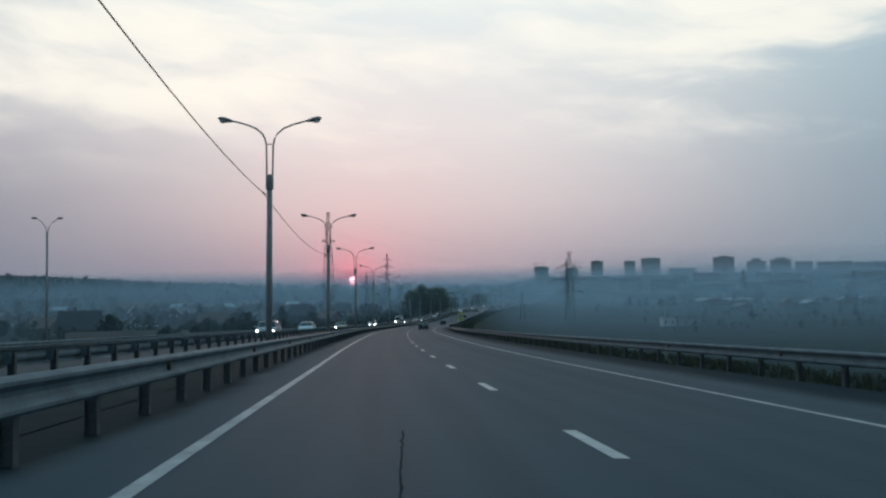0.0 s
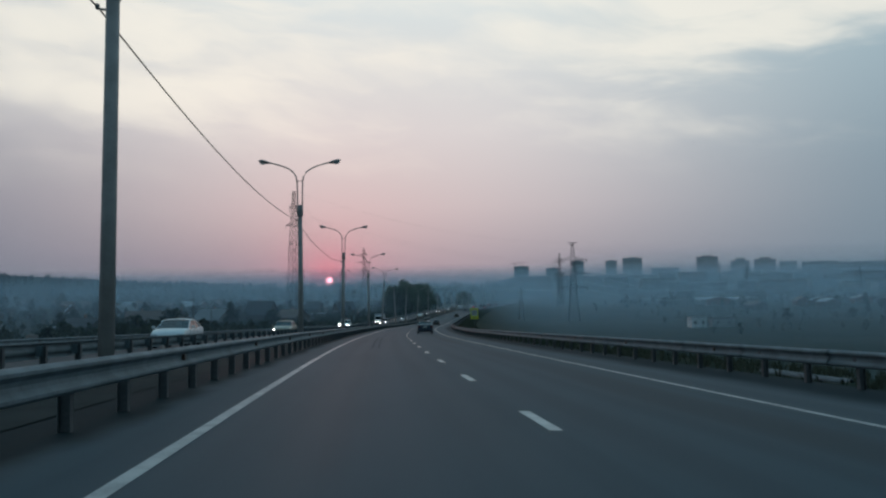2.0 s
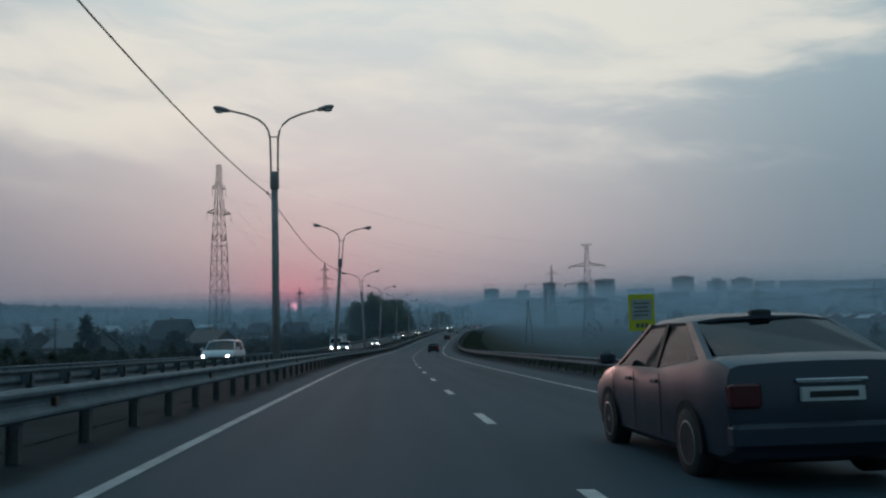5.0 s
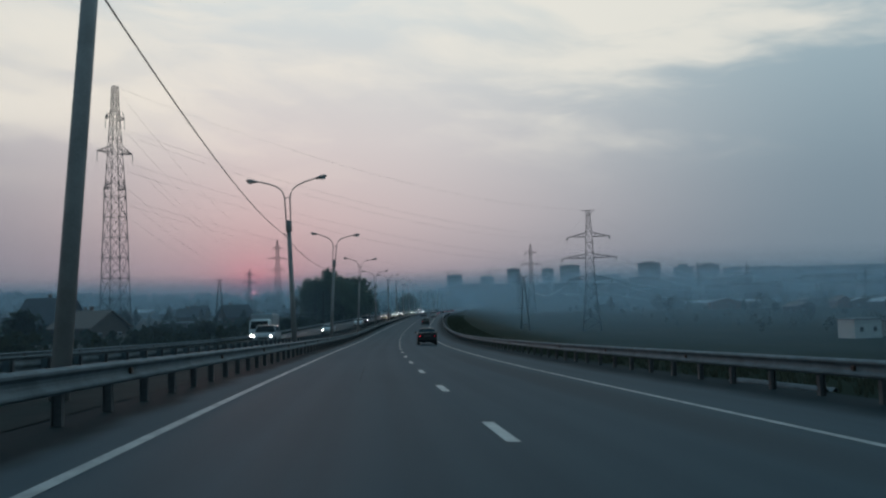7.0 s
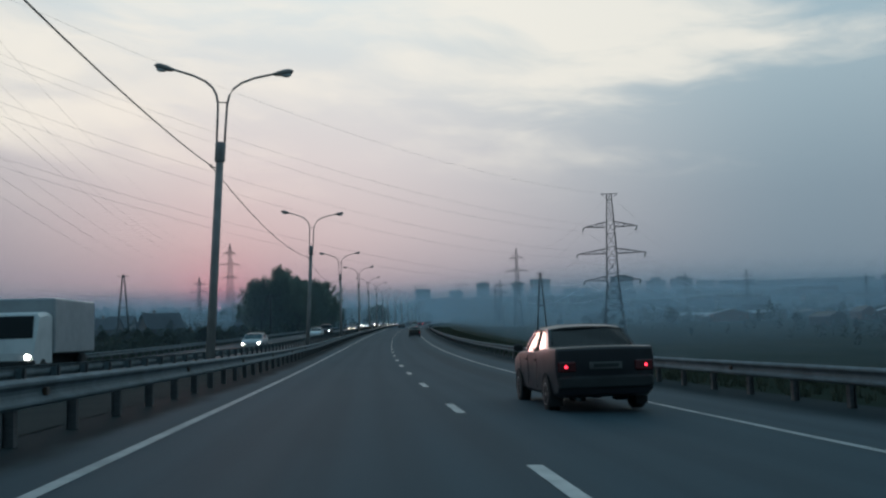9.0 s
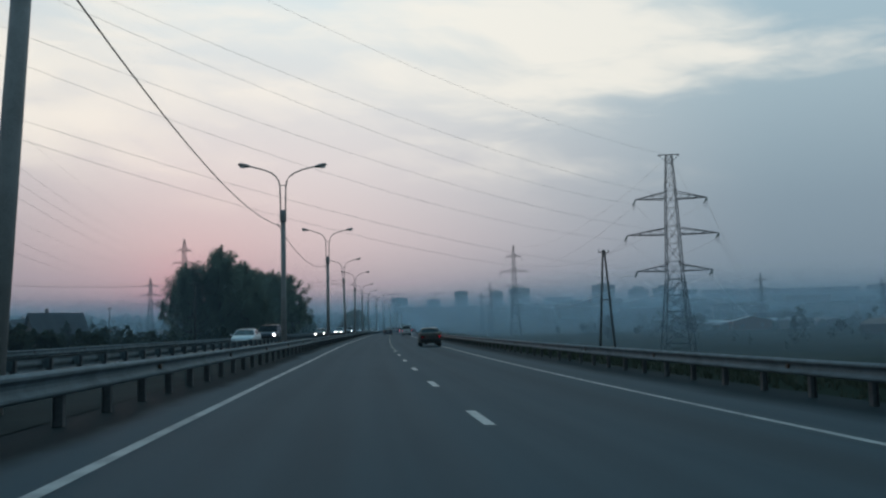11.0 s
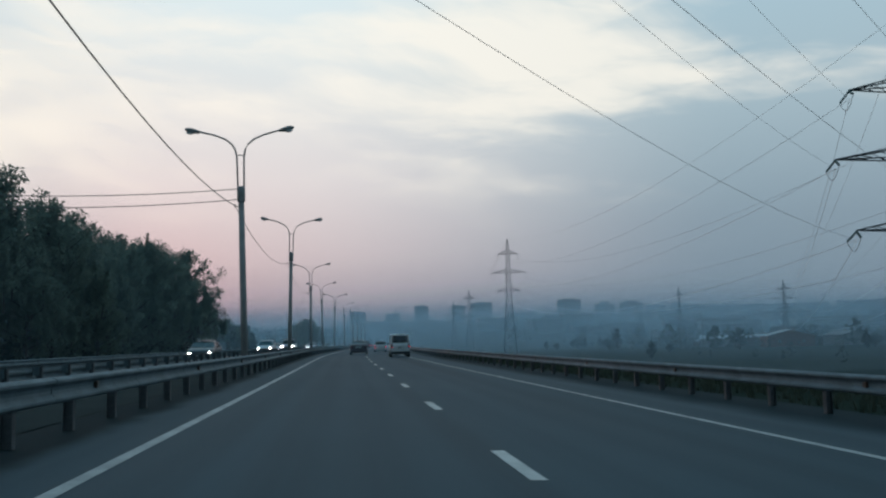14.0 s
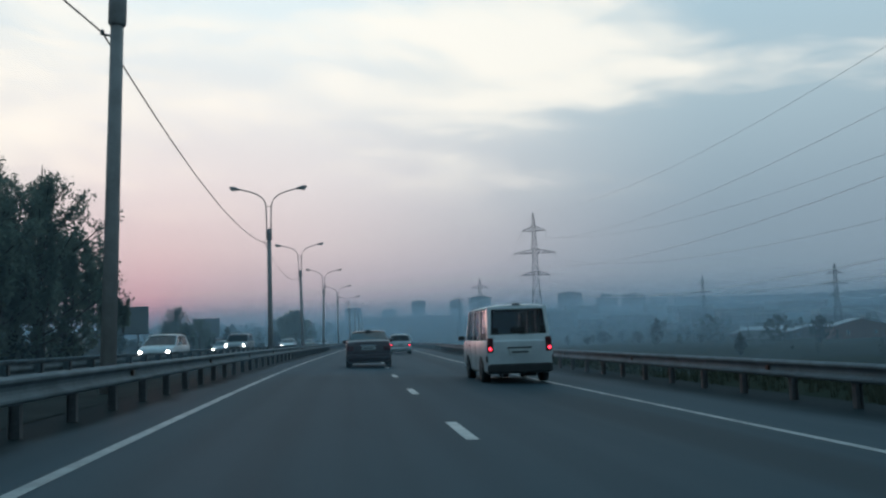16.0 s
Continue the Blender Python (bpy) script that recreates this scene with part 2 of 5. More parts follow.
def asphalt():
    mat = bpy.data.materials.new("asphalt")
    mat.use_nodes = True
    n = Nodes(mat.node_tree)
    p = n.add("ShaderNodeBsdfPrincipled")
    co = n.add("ShaderNodeTexCoord").outputs["Object"]
    uv = n.add("ShaderNodeUVMap", uv_map="lane").outputs[0]
    s = n.add("ShaderNodeSeparateXYZ")
    n.put(s.inputs[0], uv)
    lat, along = s.outputs[0], s.outputs[1]
    wander = n.math("MULTIPLY", n.noise(n.xyz(0.0, along, 0.0), 0.05, 2.0), 0.5)
    wheel = n.math("ABSOLUTE", n.math("SUBTRACT", n.math("PINGPONG", n.math("ADD", n.math("ADD", lat, wander), 0.4), 0.94), 0.47))
    tracks = n.smooth(wheel, 0.12, 0.4)
    streak = n.noise(n.xyz(n.math("MULTIPLY", lat, 1.6), n.math("MULTIPLY", along, 0.02), 0.0), 1.0, 4.0, 0.6)
    blot = n.noise(n.vec("MULTIPLY", co, (0.25, 0.08, 0.25)), 1.0, 5.0, 0.6)
    grit = n.noise(co, 90.0, 2.0, 0.7)
    tone = n.math("ADD", n.math("MULTIPLY", streak, 0.5), n.math("ADD", n.math("MULTIPLY", blot, 0.3), n.math("MULTIPLY", grit, 0.2)))
    col = n.mix(n.smooth(tone, 0.36, 0.66), rgb(0.027, 0.051, 0.064), rgb(0.045, 0.075, 0.091))
    col = n.mix(n.math("MULTIPLY", tracks, 0.25), col, rgb(0.054, 0.087, 0.104))
    patch = n.math("MULTIPLY", n.smooth(n.math("ABSOLUTE", n.math("SUBTRACT", n.math("ADD", lat, wander), 2.9)), 0.75, 0.3), n.smooth(n.noise(n.xyz(0.0, along, 4.0), 0.02, 3.0), 0.35, 0.6))
    col = n.mix(n.math("MULTIPLY", patch, 0.6), col, rgb(0.021, 0.034, 0.040))
    ragged = n.math("ADD", lat, n.math("MULTIPLY", n.noise(n.vec("MULTIPLY", co, (1.0, 0.35, 1.0)), 0.8, 4.0), 0.9))
    dust = n.math("MULTIPLY", n.smooth(ragged, -3.85, -4.35), n.smooth(lat, -7.0, -6.0))
    col = n.mix(n.math("MULTIPLY", dust, 0.85), col, rgb(0.013, 0.020, 0.021))
    # shade on the opposite carriageway, painted in as darker asphalt
    worn = n.smooth(lat, -7.0, -8.0)
    col = n.mix(n.math("MULTIPLY", worn, 0.7), col, rgb(0.028, 0.032, 0.034))
    silt = n.smooth(ragged, 5.3, 6.6)
    col = n.mix(n.math("MULTIPLY", silt, 0.75), col, rgb(0.013, 0.021, 0.023))
    n.put(p.inputs["Base Color"], col)
    n.put(p.inputs["Roughness"], n.math("ADD", n.math("MULTIPLY", streak, 0.15), 0.70))
    dull = n.math("MAXIMUM", silt, dust)
    n.put(p.inputs["Specular IOR Level"], n.math("MULTIPLY", n.math("SUBTRACT", 1.0, n.math("MULTIPLY", dull, 0.85)), 0.14))
    b = n.add("ShaderNodeBump")
    b.inputs["Strength"].default_value = 0.12
    b.inputs["Distance"].default_value = 0.01
    n.put(b.inputs["Height"], grit)
    n.put(p.inputs["Normal"], b.outputs[0])
    n.put(n.add("ShaderNodeOutputMaterial").inputs[0], p.outputs[0])
    return mat


def field_ground():
    mat = bpy.data.materials.new("field_ground")
    mat.use_nodes = True
    n = Nodes(mat.node_tree)
    p = n.add("ShaderNodeBsdfPrincipled")
    co = n.add("ShaderNodeTexCoord").outputs["Object"]
    a = n.noise(co, 0.012, 5.0, 0.6)
    b = n.noise(co, 0.12, 5.0, 0.65)
    c = n.noise(co, 3.0, 4.0, 0.7)
    tone = n.math("ADD", n.math("MULTIPLY", a, 0.5), n.math("ADD", n.math("MULTIPLY", b, 0.3), n.math("MULTIPLY", c, 0.2)))
    col = n.ramp(tone, [(0.36, (0.010, 0.020, 0.015)), (0.48, (0.015, 0.027, 0.019)), (0.58, (0.023, 0.034, 0.024)), (0.68, (0.036, 0.041, 0.030))])
    n.put(p.inputs["Base Color"], col)
    p.inputs["Roughness"].default_value = 0.95
    p.inputs["Specular IOR Level"].default_value = 0.02
    bp = n.add("ShaderNodeBump")
    bp.inputs["Strength"].default_value = 0.12
    bp.inputs["Distance"].default_value = 0.05
    n.put(bp.inputs["Height"], c)
    n.put(p.inputs["Normal"], bp.outputs[0])
    n.put(n.add("ShaderNodeOutputMaterial").inputs[0], p.outputs[0])
    return mat


ASPHALT, FIELD = asphalt(), field_ground()
PAINT = surface("road_paint", (0.52, 0.51, 0.49), 0.6, dark=(0.30, 0.30, 0.29), scale=2.5, fine=60, amount=0.7)
EDGEPAINT = surface("worn_edge_paint", (0.40, 0.40, 0.39), 0.65, dark=(0.20, 0.205, 0.20), scale=1.5, fine=35, amount=0.8)
TAR = surface("tar_seal", (0.032, 0.037, 0.040), 0.95, spec=0.02)
SKID = surface("skid_rubber", (0.029, 0.051, 0.062), 0.85, dark=(0.038, 0.064, 0.078), scale=0.8, fine=12, amount=0.9, spec=0.05)
GALV = surface("galvanised_steel", (0.132, 0.168, 0.185), 0.72, 0.1, dark=(0.062, 0.080, 0.090), scale=1.5, fine=25, amount=0.7)
POSTSTEEL = surface("weathered_post_steel", (0.10, 0.105, 0.11), 0.65, 0.3, dark=(0.05, 0.05, 0.05), scale=4, amount=0.8)
LAMPSTEEL = surface("lamp_pole_grey_paint", (0.35, 0.31, 0.295), 0.7, 0.05, dark=(0.22, 0.195, 0.185), scale=2, amount=0.7)
CONCRETE = surface("weathered_concrete", (0.30, 0.295, 0.28), 0.9, dark=(0.17, 0.165, 0.155), scale=1.2, fine=30, bump=0.3, amount=0.8)
LATTICE = surface("pylon_steel", (0.062, 0.070, 0.080), 0.7, 0.2, dark=(0.040, 0.046, 0.052), scale=0.8)
CABLE = surface("cable_black", (0.15, 0.145, 0.14), 0.6)
WIRE = surface("aluminium_wire", (0.42, 0.41, 0.40), 0.5, 0.3, amount=0.3)
PORCELAIN = surface("insulator_glass", (0.12, 0.16, 0.15), 0.25)
TIMBER = surface("tarred_timber", (0.055, 0.045, 0.038), 0.85, dark=(0.03, 0.025, 0.02), scale=3, bump=0.3)
HEAD_OPAL = surface("lamp_lens", (0.75, 0.75, 0.73), 0.3)

# ---------------------------------------------------------------- the line of the motorway
# distance along y, x and z of the broken lane line
KNOTS = np.array([(-140, 13.8, 4.3), (-60, 7.0, 1.8), (0.16, 2.09, -0.07), (46.7, -1.38, -1.43), (93.1, -3.84, -2.65), (139.25, -5.34, -3.91),
                  (169.6, -5.68, -4.70), (214.3, -5.27, -5.75), (258.7, -3.90, -6.84), (303, -1.48, -7.69), (332.1, 0.60, -7.92),
                  (360.5, 2.99, -7.87), (402, 7.12, -7.62), (442.3, 11.67, -7.35), (495.6, 17.99, -6.93), (543, 24.9, -6.6), (570, 29.1, -6.4), (620, 37.0, -6.2),
                  (677, 46.2, -6.0), (760, 59.6, -5.7), (900, 83.0, -5.2), (1100, 118.0, -4.2), (1500, 191.0, 2.0)])
FALL = -0.034


def hermite(y, col):
    ks = KNOTS
    i = int(np.clip(np.searchsorted(ks[:, 0], y) - 1, 0, len(ks) - 2))

    def slope(k):
        a, b = max(k - 1, 0), min(k + 1, len(ks) - 1)
        return (ks[b, col] - ks[a, col]) / (ks[b, 0] - ks[a, 0])
    h = ks[i + 1, 0] - ks[i, 0]
    t = (y - ks[i, 0]) / h
    return ((2 * t**3 - 3 * t**2 + 1) * ks[i, col] + (t**3 - 2 * t**2 + t) * h * slope(i)
            + (3 * t**2 - 2 * t**3) * ks[i + 1, col] + (t**3 - t**2) * h * slope(i + 1))


def sstep(v, lo, hi):
    t = min(max((v - lo) / (hi - lo), 0.0), 1.0)
    return t * t * (3 - 2 * t)


def heading(y):
    """Angle of the road to +y, in degrees, as rz."""
    return -math.degrees(math.atan2(hermite(y + 2, 1) - hermite(y - 2, 1), 4.0))


def surface_z(lat, y):
    """Height of the two carriageways and the median."""
    z = hermite(y, 2)
    if lat > -5.6:
        return z + FALL * min(lat, 9.0)
    return z + FALL * -5.6 + 0.016 * max(min(lat + 9.0, 0.0), -11.0)


def on_road(lat, y, up=0.0, turn=0.0):
    """A pose on the carriageway, lat metres right of the broken line."""
    a = radians(heading(y))
    x, yy = hermite(y, 1) + lat * math.cos(a), y + lat * math.sin(a)
    pitch = math.degrees(math.atan2(hermite(y + 3, 2) - hermite(y - 3, 2), 6.0))
    return pose(x, yy, surface_z(lat, y) + up, pitch if abs(turn) < 90 else -pitch, 0, heading(y) + turn)


def valley(y):
    return -12.6 + 3.6 * sstep(y, 520, 740) + 60 * sstep(y, 900, 2300)


def land_z(x, y):
    """Height of the ground."""
    yc = min(max(y, -140), 1500)
    lat = x - hermite(yc, 1)
    road = hermite(yc, 2)
    bumps = 0.5 * noise.noise(Vector((x * 0.03, y * 0.03, 0.3))) + 1.6 * noise.noise(Vector((x * 0.006, y * 0.006, 4.0)))
    if lat >= -21:
        edge = surface_z(min(max(lat, -20.0), 8.6), yc) - 0.07
        if lat < 8.6:
            return edge
        low = valley(y) + 30 * sstep(lat, 260, 1900)
        k = sstep(lat, 8.6, 44)
        far = sstep(lat, 40, 90)
        return edge * (1 - k) + low * k + bumps * far
    low = road - 0.9 + 0.010 * (-lat - 21) * sstep(-lat, 40, 200) + 52 * sstep(-lat, 350, 1700) + 26 * sstep(y, 900, 2300)
    k = sstep(-lat, 21, 27)
    edge = surface_z(-20.0, yc) - 0.07
    return edge * (1 - k) + low * k + bumps * sstep(-lat, 30, 80)


def build_land():
    lats = [-4500, -3200, -2300, -1700, -1200, -900, -700, -520, -400, -310, -240, -190, -150, -120, -96, -78, -64, -53, -44, -37, -31, -27, -24, -21.5, -20,
            -12, -8, -5.7, -5.5, 0, 4, 8.5, 10, 13, 17, 22, 28, 34, 40, 46, 54, 66, 82, 102, 126, 156, 192, 240, 300, 380, 480, 600, 760, 960, 1200, 1500, 1900, 2500, 3300, 4500]
    ys = [-900, -500, -300] + list(range(-140, 800, 20)) + [830, 870, 920, 980, 1050, 1130, 1220, 1320, 1430, 1560, 1700, 1900, 2150, 2500, 3000, 3800, 4700]
    m = Mesh()
    rows = []
    for y in ys:
        c = hermite(min(max(y, -140), 1500), 1)
        rows.append([(c + lat, y, land_z(c + lat, y)) for lat in lats])
    m.grid(rows, True)
    tagged(part("ground", m, FIELD), "dull green grassland and rough fields beside the motorway", "ground", kind="structure")


def strip(lat0, lat1, y0, y1, up, step=6.0, cols=1):
    """A strip of the carriageway's surface; returns mesh and lane coordinates."""
    m, uv = Mesh(), []
    k = max(int(math.ceil((y1 - y0) / step)), 1)
    rows = []
    for i in range(k + 1):
        y = y0 + (y1 - y0) * i / k
        a = radians(heading(y))
        row = []
        for j in range(cols + 1):
            lat = lat0 + (lat1 - lat0) * j / cols
            row.append((hermite(y, 1) + lat * math.cos(a), y + lat * math.sin(a), surface_z(lat, y) + up))
            uv.append((lat, y))
        rows.append(row)
    m.grid(rows, True)
    return m, uv


def drift(y, knots):
    """Where a hand-guided line lies across the road, from knots of distance and offset."""
    return float(np.interp(y, [k[0] for k in knots], [k[1] for k in knots]))


LEFT_LINE = [(-140, -3.70), (5, -3.70), (25, -3.61), (70, -3.63), (100, -3.73), (206, -3.77), (250, -3.83), (325, -3.92), (366, -3.74), (381, -3.74), (422, -3.72), (475, -3.67), (1500, -3.72)]
RIGHT_LINE = [(-140, 3.90), (103, 3.90), (160, 3.78), (208, 3.66), (252, 3.65), (320, 3.84), (345, 3.90), (437, 3.85), (490, 3.74), (1500, 3.76)]


def edge_line(name, knots, wide, parent):
    """A painted line that follows its knots along the carriageway's edge."""
    m, rows, y = Mesh(), [], -140.0
    while y <= 1500:
        lat = drift(y, knots)
        rows.append([on_road(lat + s * wide / 2, y, 0.006).translation for s in (-1, 1)])
        y += 4.0
    m.grid(rows, True)
    return part(name, m, EDGEPAINT, parent)


def lay(name, lat0, lat1, y0, y1, up, mat, parent=None, step=6.0, cols=1):
    m, uv = strip(lat0, lat1, y0, y1, up, step, cols)
    ob = part(name, m, mat, parent)
    layer = ob.data.uv_layers.new(name="lane")
    for loop in ob.data.loops:
        layer.data[loop.index].uv = uv[loop.vertex_index]
    return ob


def build_roads():
    road = lay("road", -5.5, 7.4, -140, 1500, 0.0, ASPHALT, None, 6.0, 8)
    tagged(road, "worn grey asphalt carriageway of a motorway, downhill bend", "road", kind="structure")
    other = lay("opposite_road", -20.0, -8.0, -140, 1500, 0.0, ASPHALT, None, 6.0, 6)
    tagged(other, "grey asphalt carriageway for the oncoming traffic", "road", kind="structure")
    verge = lay("median", -8.02, -5.48, -140, 1500, 0.012, surface("median_dirt", (0.030, 0.040, 0.040), 0.95, dark=(0.018, 0.025, 0.025), scale=0.6, spec=0.03), None, 6.0, 6)
    tagged(verge, "narrow dusty strip of earth between the carriageways", "median", kind="structure")
    edge_line("left_edge_line", LEFT_LINE, 0.135, road)
    edge_line("right_edge_line", RIGHT_LINE, 0.135, road)
    lay("edge_line", -9.3, -9.15, -140, 1500, 0.006, PAINT, other, 4.0)
    lay("edge_line", -16.9, -16.75, -140, 1500, 0.006, PAINT, other, 4.0)
    y = 7.6
    while y < 640:
        lay("lane_dash", -0.075, 0.075, y, y + 2.05, 0.006, PAINT, road, 1.1)
        y += 8.0 * math.cos(radians(heading(y)))
    y = -60
    while y < 640:
        lay("lane_dash", -13.1, -12.95, y, y + 2.05, 0.006, PAINT, other, 1.1)
        y += 24.0
    # sealed cracks
    for lat, end, y0, y1, w in ((-2.01, -1.80, 4.2, 9.6, 0.011), (-2.17, -2.37, 101.0, 133.0, 0.055), (-1.89, -2.04, 102.0, 131.0, 0.05), (-1.7, -1.7, 235.0, 244.0, 0.007)):
        m = Mesh()
        rows = []
        for i in range(25):
            y = y0 + (y1 - y0) * i / 24
            l = lat + (end - lat) * i / 24 + 0.03 * noise.noise(Vector((y * 0.9, lat, 0))) + 0.03 * noise.noise(Vector((y * 5, lat, 2)))
            ww = w * (0.6 + 0.9 * abs(noise.noise(Vector((y * 2, 5, lat)))))
            p = on_road(l, y, 0.005).translation
            rows.append([p + Vector((-ww, 0, 0)), p + Vector((ww, 0, 0))])
        m.grid(rows)
        if w > 0.03:
            part("skid_mark", m, SKID, road, "faint dark skid mark")
        else:
            part("crack_seal", m, TAR, road, "dark sealed crack")


build_land()
build_roads()

# ---------------------------------------------------------------- guard rails
def beam_mesh(length):
    """One W-shaped rail section, 0.31 m high, seen face towards +x."""
    prof = [(0.0, 0.155), (0.035, 0.150), (0.080, 0.118), (0.080, 0.088), (0.022, 0.040), (0.012, 0.0), (0.022, -0.040), (0.080, -0.088), (0.080, -0.118), (0.035, -0.150), (0.0, -0.155)]
    loop = prof + [(x - 0.006, z * 0.97) for x, z in reversed(prof)]
    m = Mesh()
    m.grid([[(x, y, z) for x, z in loop] for y in (-length / 2 - 0.12, length / 2 + 0.12)], False, True, True)
    return m.data("rail_section", GALV)


def post_mesh(h):
    m = Mesh()
    m.box((-0.06, -0.055, -0.25), (-0.052, 0.055, h), 0)
    m.box((0.052, -0.055, -0.25), (0.06, 0.055, h), 0)
    m.box((-0.052, -0.005, -0.25), (0.052, 0.005, h), 0)
    return m.data("post", POSTSTEEL)


BEAM4, POST = beam_mesh(4.0), post_mesh(0.66)
_m = Mesh()
_m.box((-0.06, -0.05, -0.10), (0.06, 0.05, 0.10), 0.012)
SPACER = _m.data("spacer", POSTSTEEL)
_m = Mesh()
_m.box((0.0, -0.05, -0.045), (0.05, 0.05, 0.045), 0.01)
REFLECTOR = _m.data("reflector", surface("reflector_amber", (0.075, 0.04, 0.025), 0.4))


def guard_rail(lat, face, y0, y1, label, first, top=0.72):
    """face: +1 shows its beam towards +x."""
    rail = thing("guard_rail", label, "guard rail", on_road(lat, y0))
    inv = rail.matrix_basis.inverted()
    far = Mesh()
    y, k = y0, 0
    turn = Matrix.Rotation(0 if face > 0 else math.pi, 4, "Z")
    while y < y1:
        taper = 0.0
        if lat > 0:
            taper = 1.0 * (1 - sstep(y, 5, 120)) - 0.2 * sstep(y, 360, 480)
        elif lat > -6:
            taper = 0.19 - 0.34 * sstep(y, 0, 345) + 0.25 * sstep(y, 345, 480)
        m = on_road(lat + taper, y)
        if first <= y < first + 560:
            if k % 2 == 0:
                part("rail_section", BEAM4, None, rail, at=inv @ on_road(lat + taper, y + 1, top - 0.155) @ turn @ Matrix.Translation((0.12, 0, 0)))
                if k % 4 == 0:
                    part("reflector", REFLECTOR, None, rail, "dark amber reflector in the rail's groove", at=inv @ on_road(lat + taper, y + 0.6, top - 0.155) @ turn @ Matrix.Translation((0.135, 0, 0)))
            part("post", POST, None, rail, at=inv @ m)
            if lat > -6:
                part("spacer", SPACER, None, rail, at=inv @ on_road(lat + taper, y, top - 0.155) @ turn @ Matrix.Translation((0.065, 0, 0)))
            else:
                p = on_road(lat, y, top - 0.155).translation
                far.box((p.x + 0.065 * face - 0.06, p.y - 0.05, p.z - 0.1), (p.x + 0.065 * face + 0.06, p.y + 0.05, p.z + 0.1))
        elif k % 2 == 0:
            a, b = on_road(lat, y - 0.1, top), on_road(lat, y + 4.1, top)
            o = Vector((0.12 * face, 0, 0))
            wave = ((0.0, 0.0), (0.06, -0.08), (0.02, -0.155), (0.06, -0.23), (0.0, -0.31))
            far.grid([[e.translation + o + Vector((dx * face, 0, dz)) for dx, dz in wave] for e in (a, b)], False)
            p = m.translation
            far.box((p.x - 0.06, p.y - 0.055, p.z - 0.2), (p.x + 0.06, p.y + 0.055, p.z + 0.66))
        y += 2.0
        k += 1
    if far.v:
        ob = part("distant_rail", far, GALV, rail, at=inv)
        ob["kind"] = "stuff"


guard_rail(-5.05, 1, -4.9, 860, "galvanised steel guard rail on posts along the median", 0, 0.70)
guard_rail(6.78, -1, -4.0, 860, "galvanised steel guard rail along the outer shoulder", 0)
guard_rail(-8.35, -1, -4.0, 860, "dusty steel guard rail of the oncoming carriageway", 0, 0.70)
guard_rail(-19.4, 1, 20.0, 700, "steel guard rail on the far edge of the oncoming carriageway", 60, 0.70)


def loose_rail(lat, y, turn):
    """A spare length of beam left lying on its back behind the posts."""
    piece = thing("loose_rail", "spare length of steel rail lying behind the guard rail", "rail", on_road(lat, y, 0.01, turn) @ Matrix.Rotation(-math.pi / 2, 4, "Y"), "spare rails")
    part("beam", BEAM4, None, piece)
    for s in (-1.6, 1.6):
        m = Mesh()
        m.tube([(0.012, s, 0.0), (0.035, s, 0.0)], 0.03, 8)
        part("bolt", m, POSTSTEEL, piece)


loose_rail(7.35, 233.0, 2)
loose_rail(7.9, 82.0, -2)


# ---------------------------------------------------------------- street lamps along the median
def street_lamp(at, group="lamps of the median"):
    lamp = thing("street_lamp", "tall grey double-armed street lamp on the motorway median, unlit", "street lamp", at, group)
    m = Mesh()
    m.tube([(0, 0, -0.4), (0, 0, 3.8), (0, 0, 7.75)], [0.165, 0.15, 0.135], 12)
    part("pole", m, LAMPSTEEL, lamp)
    m = Mesh()
    m.tube([(0, 0, 7.6), (0, 0, 7.66), (0, 0, 8.28), (0, 0, 8.34)], [0.15, 0.19, 0.19, 0.15], 12)
    part("collar", m, LAMPSTEEL, lamp, "dark sleeve that joins arms and pole")
    m = Mesh()
    m.tube([(-0.18, 0, 9.82), (0.18, 0, 9.82)], 0.025, 6)
    part("cross_tie", m, LAMPSTEEL, lamp)
    for s in (-1, 1):
        m = Mesh()
        pts = [(s * 0.14, 0, 8.2), (s * 0.15, 0, 9.0), (s * 0.165, 0, 9.75), (s * 0.23, 0, 10.08), (s * 0.37, 0, 10.34), (s * 0.66, 0, 10.58), (s * 1.13, 0, 10.78), (s * 1.88, 0, 10.98)]
        m.tube(pts, 0.042, 8)
        arm = part("arm", m, LAMPSTEEL, lamp)
        m = Mesh()
        rows = []
        for k, (d, r, h) in enumerate(((0.0, 0.05, 0.05), (0.12, 0.09, 0.085), (0.32, 0.15, 0.12), (0.52, 0.155, 0.12), (0.66, 0.10, 0.08), (0.72, 0.02, 0.02))):
            c = Vector((s * (1.80 + d), 0, 10.95 + d * 0.2))
            rows.append([c + Vector((0, r * math.cos(a), h * math.sin(a))) for a in (2 * math.pi * j / 10 for j in range(10))])
        m.grid(rows, True, True, True)
        head = part("lamp_head", m, LAMPSTEEL, lamp, "oval grey luminaire")
        m = Mesh()
        m.ball((s * 2.24, 0, 10.95), (0.21, 0.115, 0.095), 10, 6)
        part("lens", m, HEAD_OPAL, head)
    m = Mesh()
    m.tube([(-0.02, 0, 7.38), (-0.3, 0, 7.42)], 0.025, 6)
    m.ball((-0.3, 0, 7.46), (0.05, 0.05, 0.07), 8, 5)
    part("cable_bracket", m, LAMPSTEEL, lamp)
    return lamp


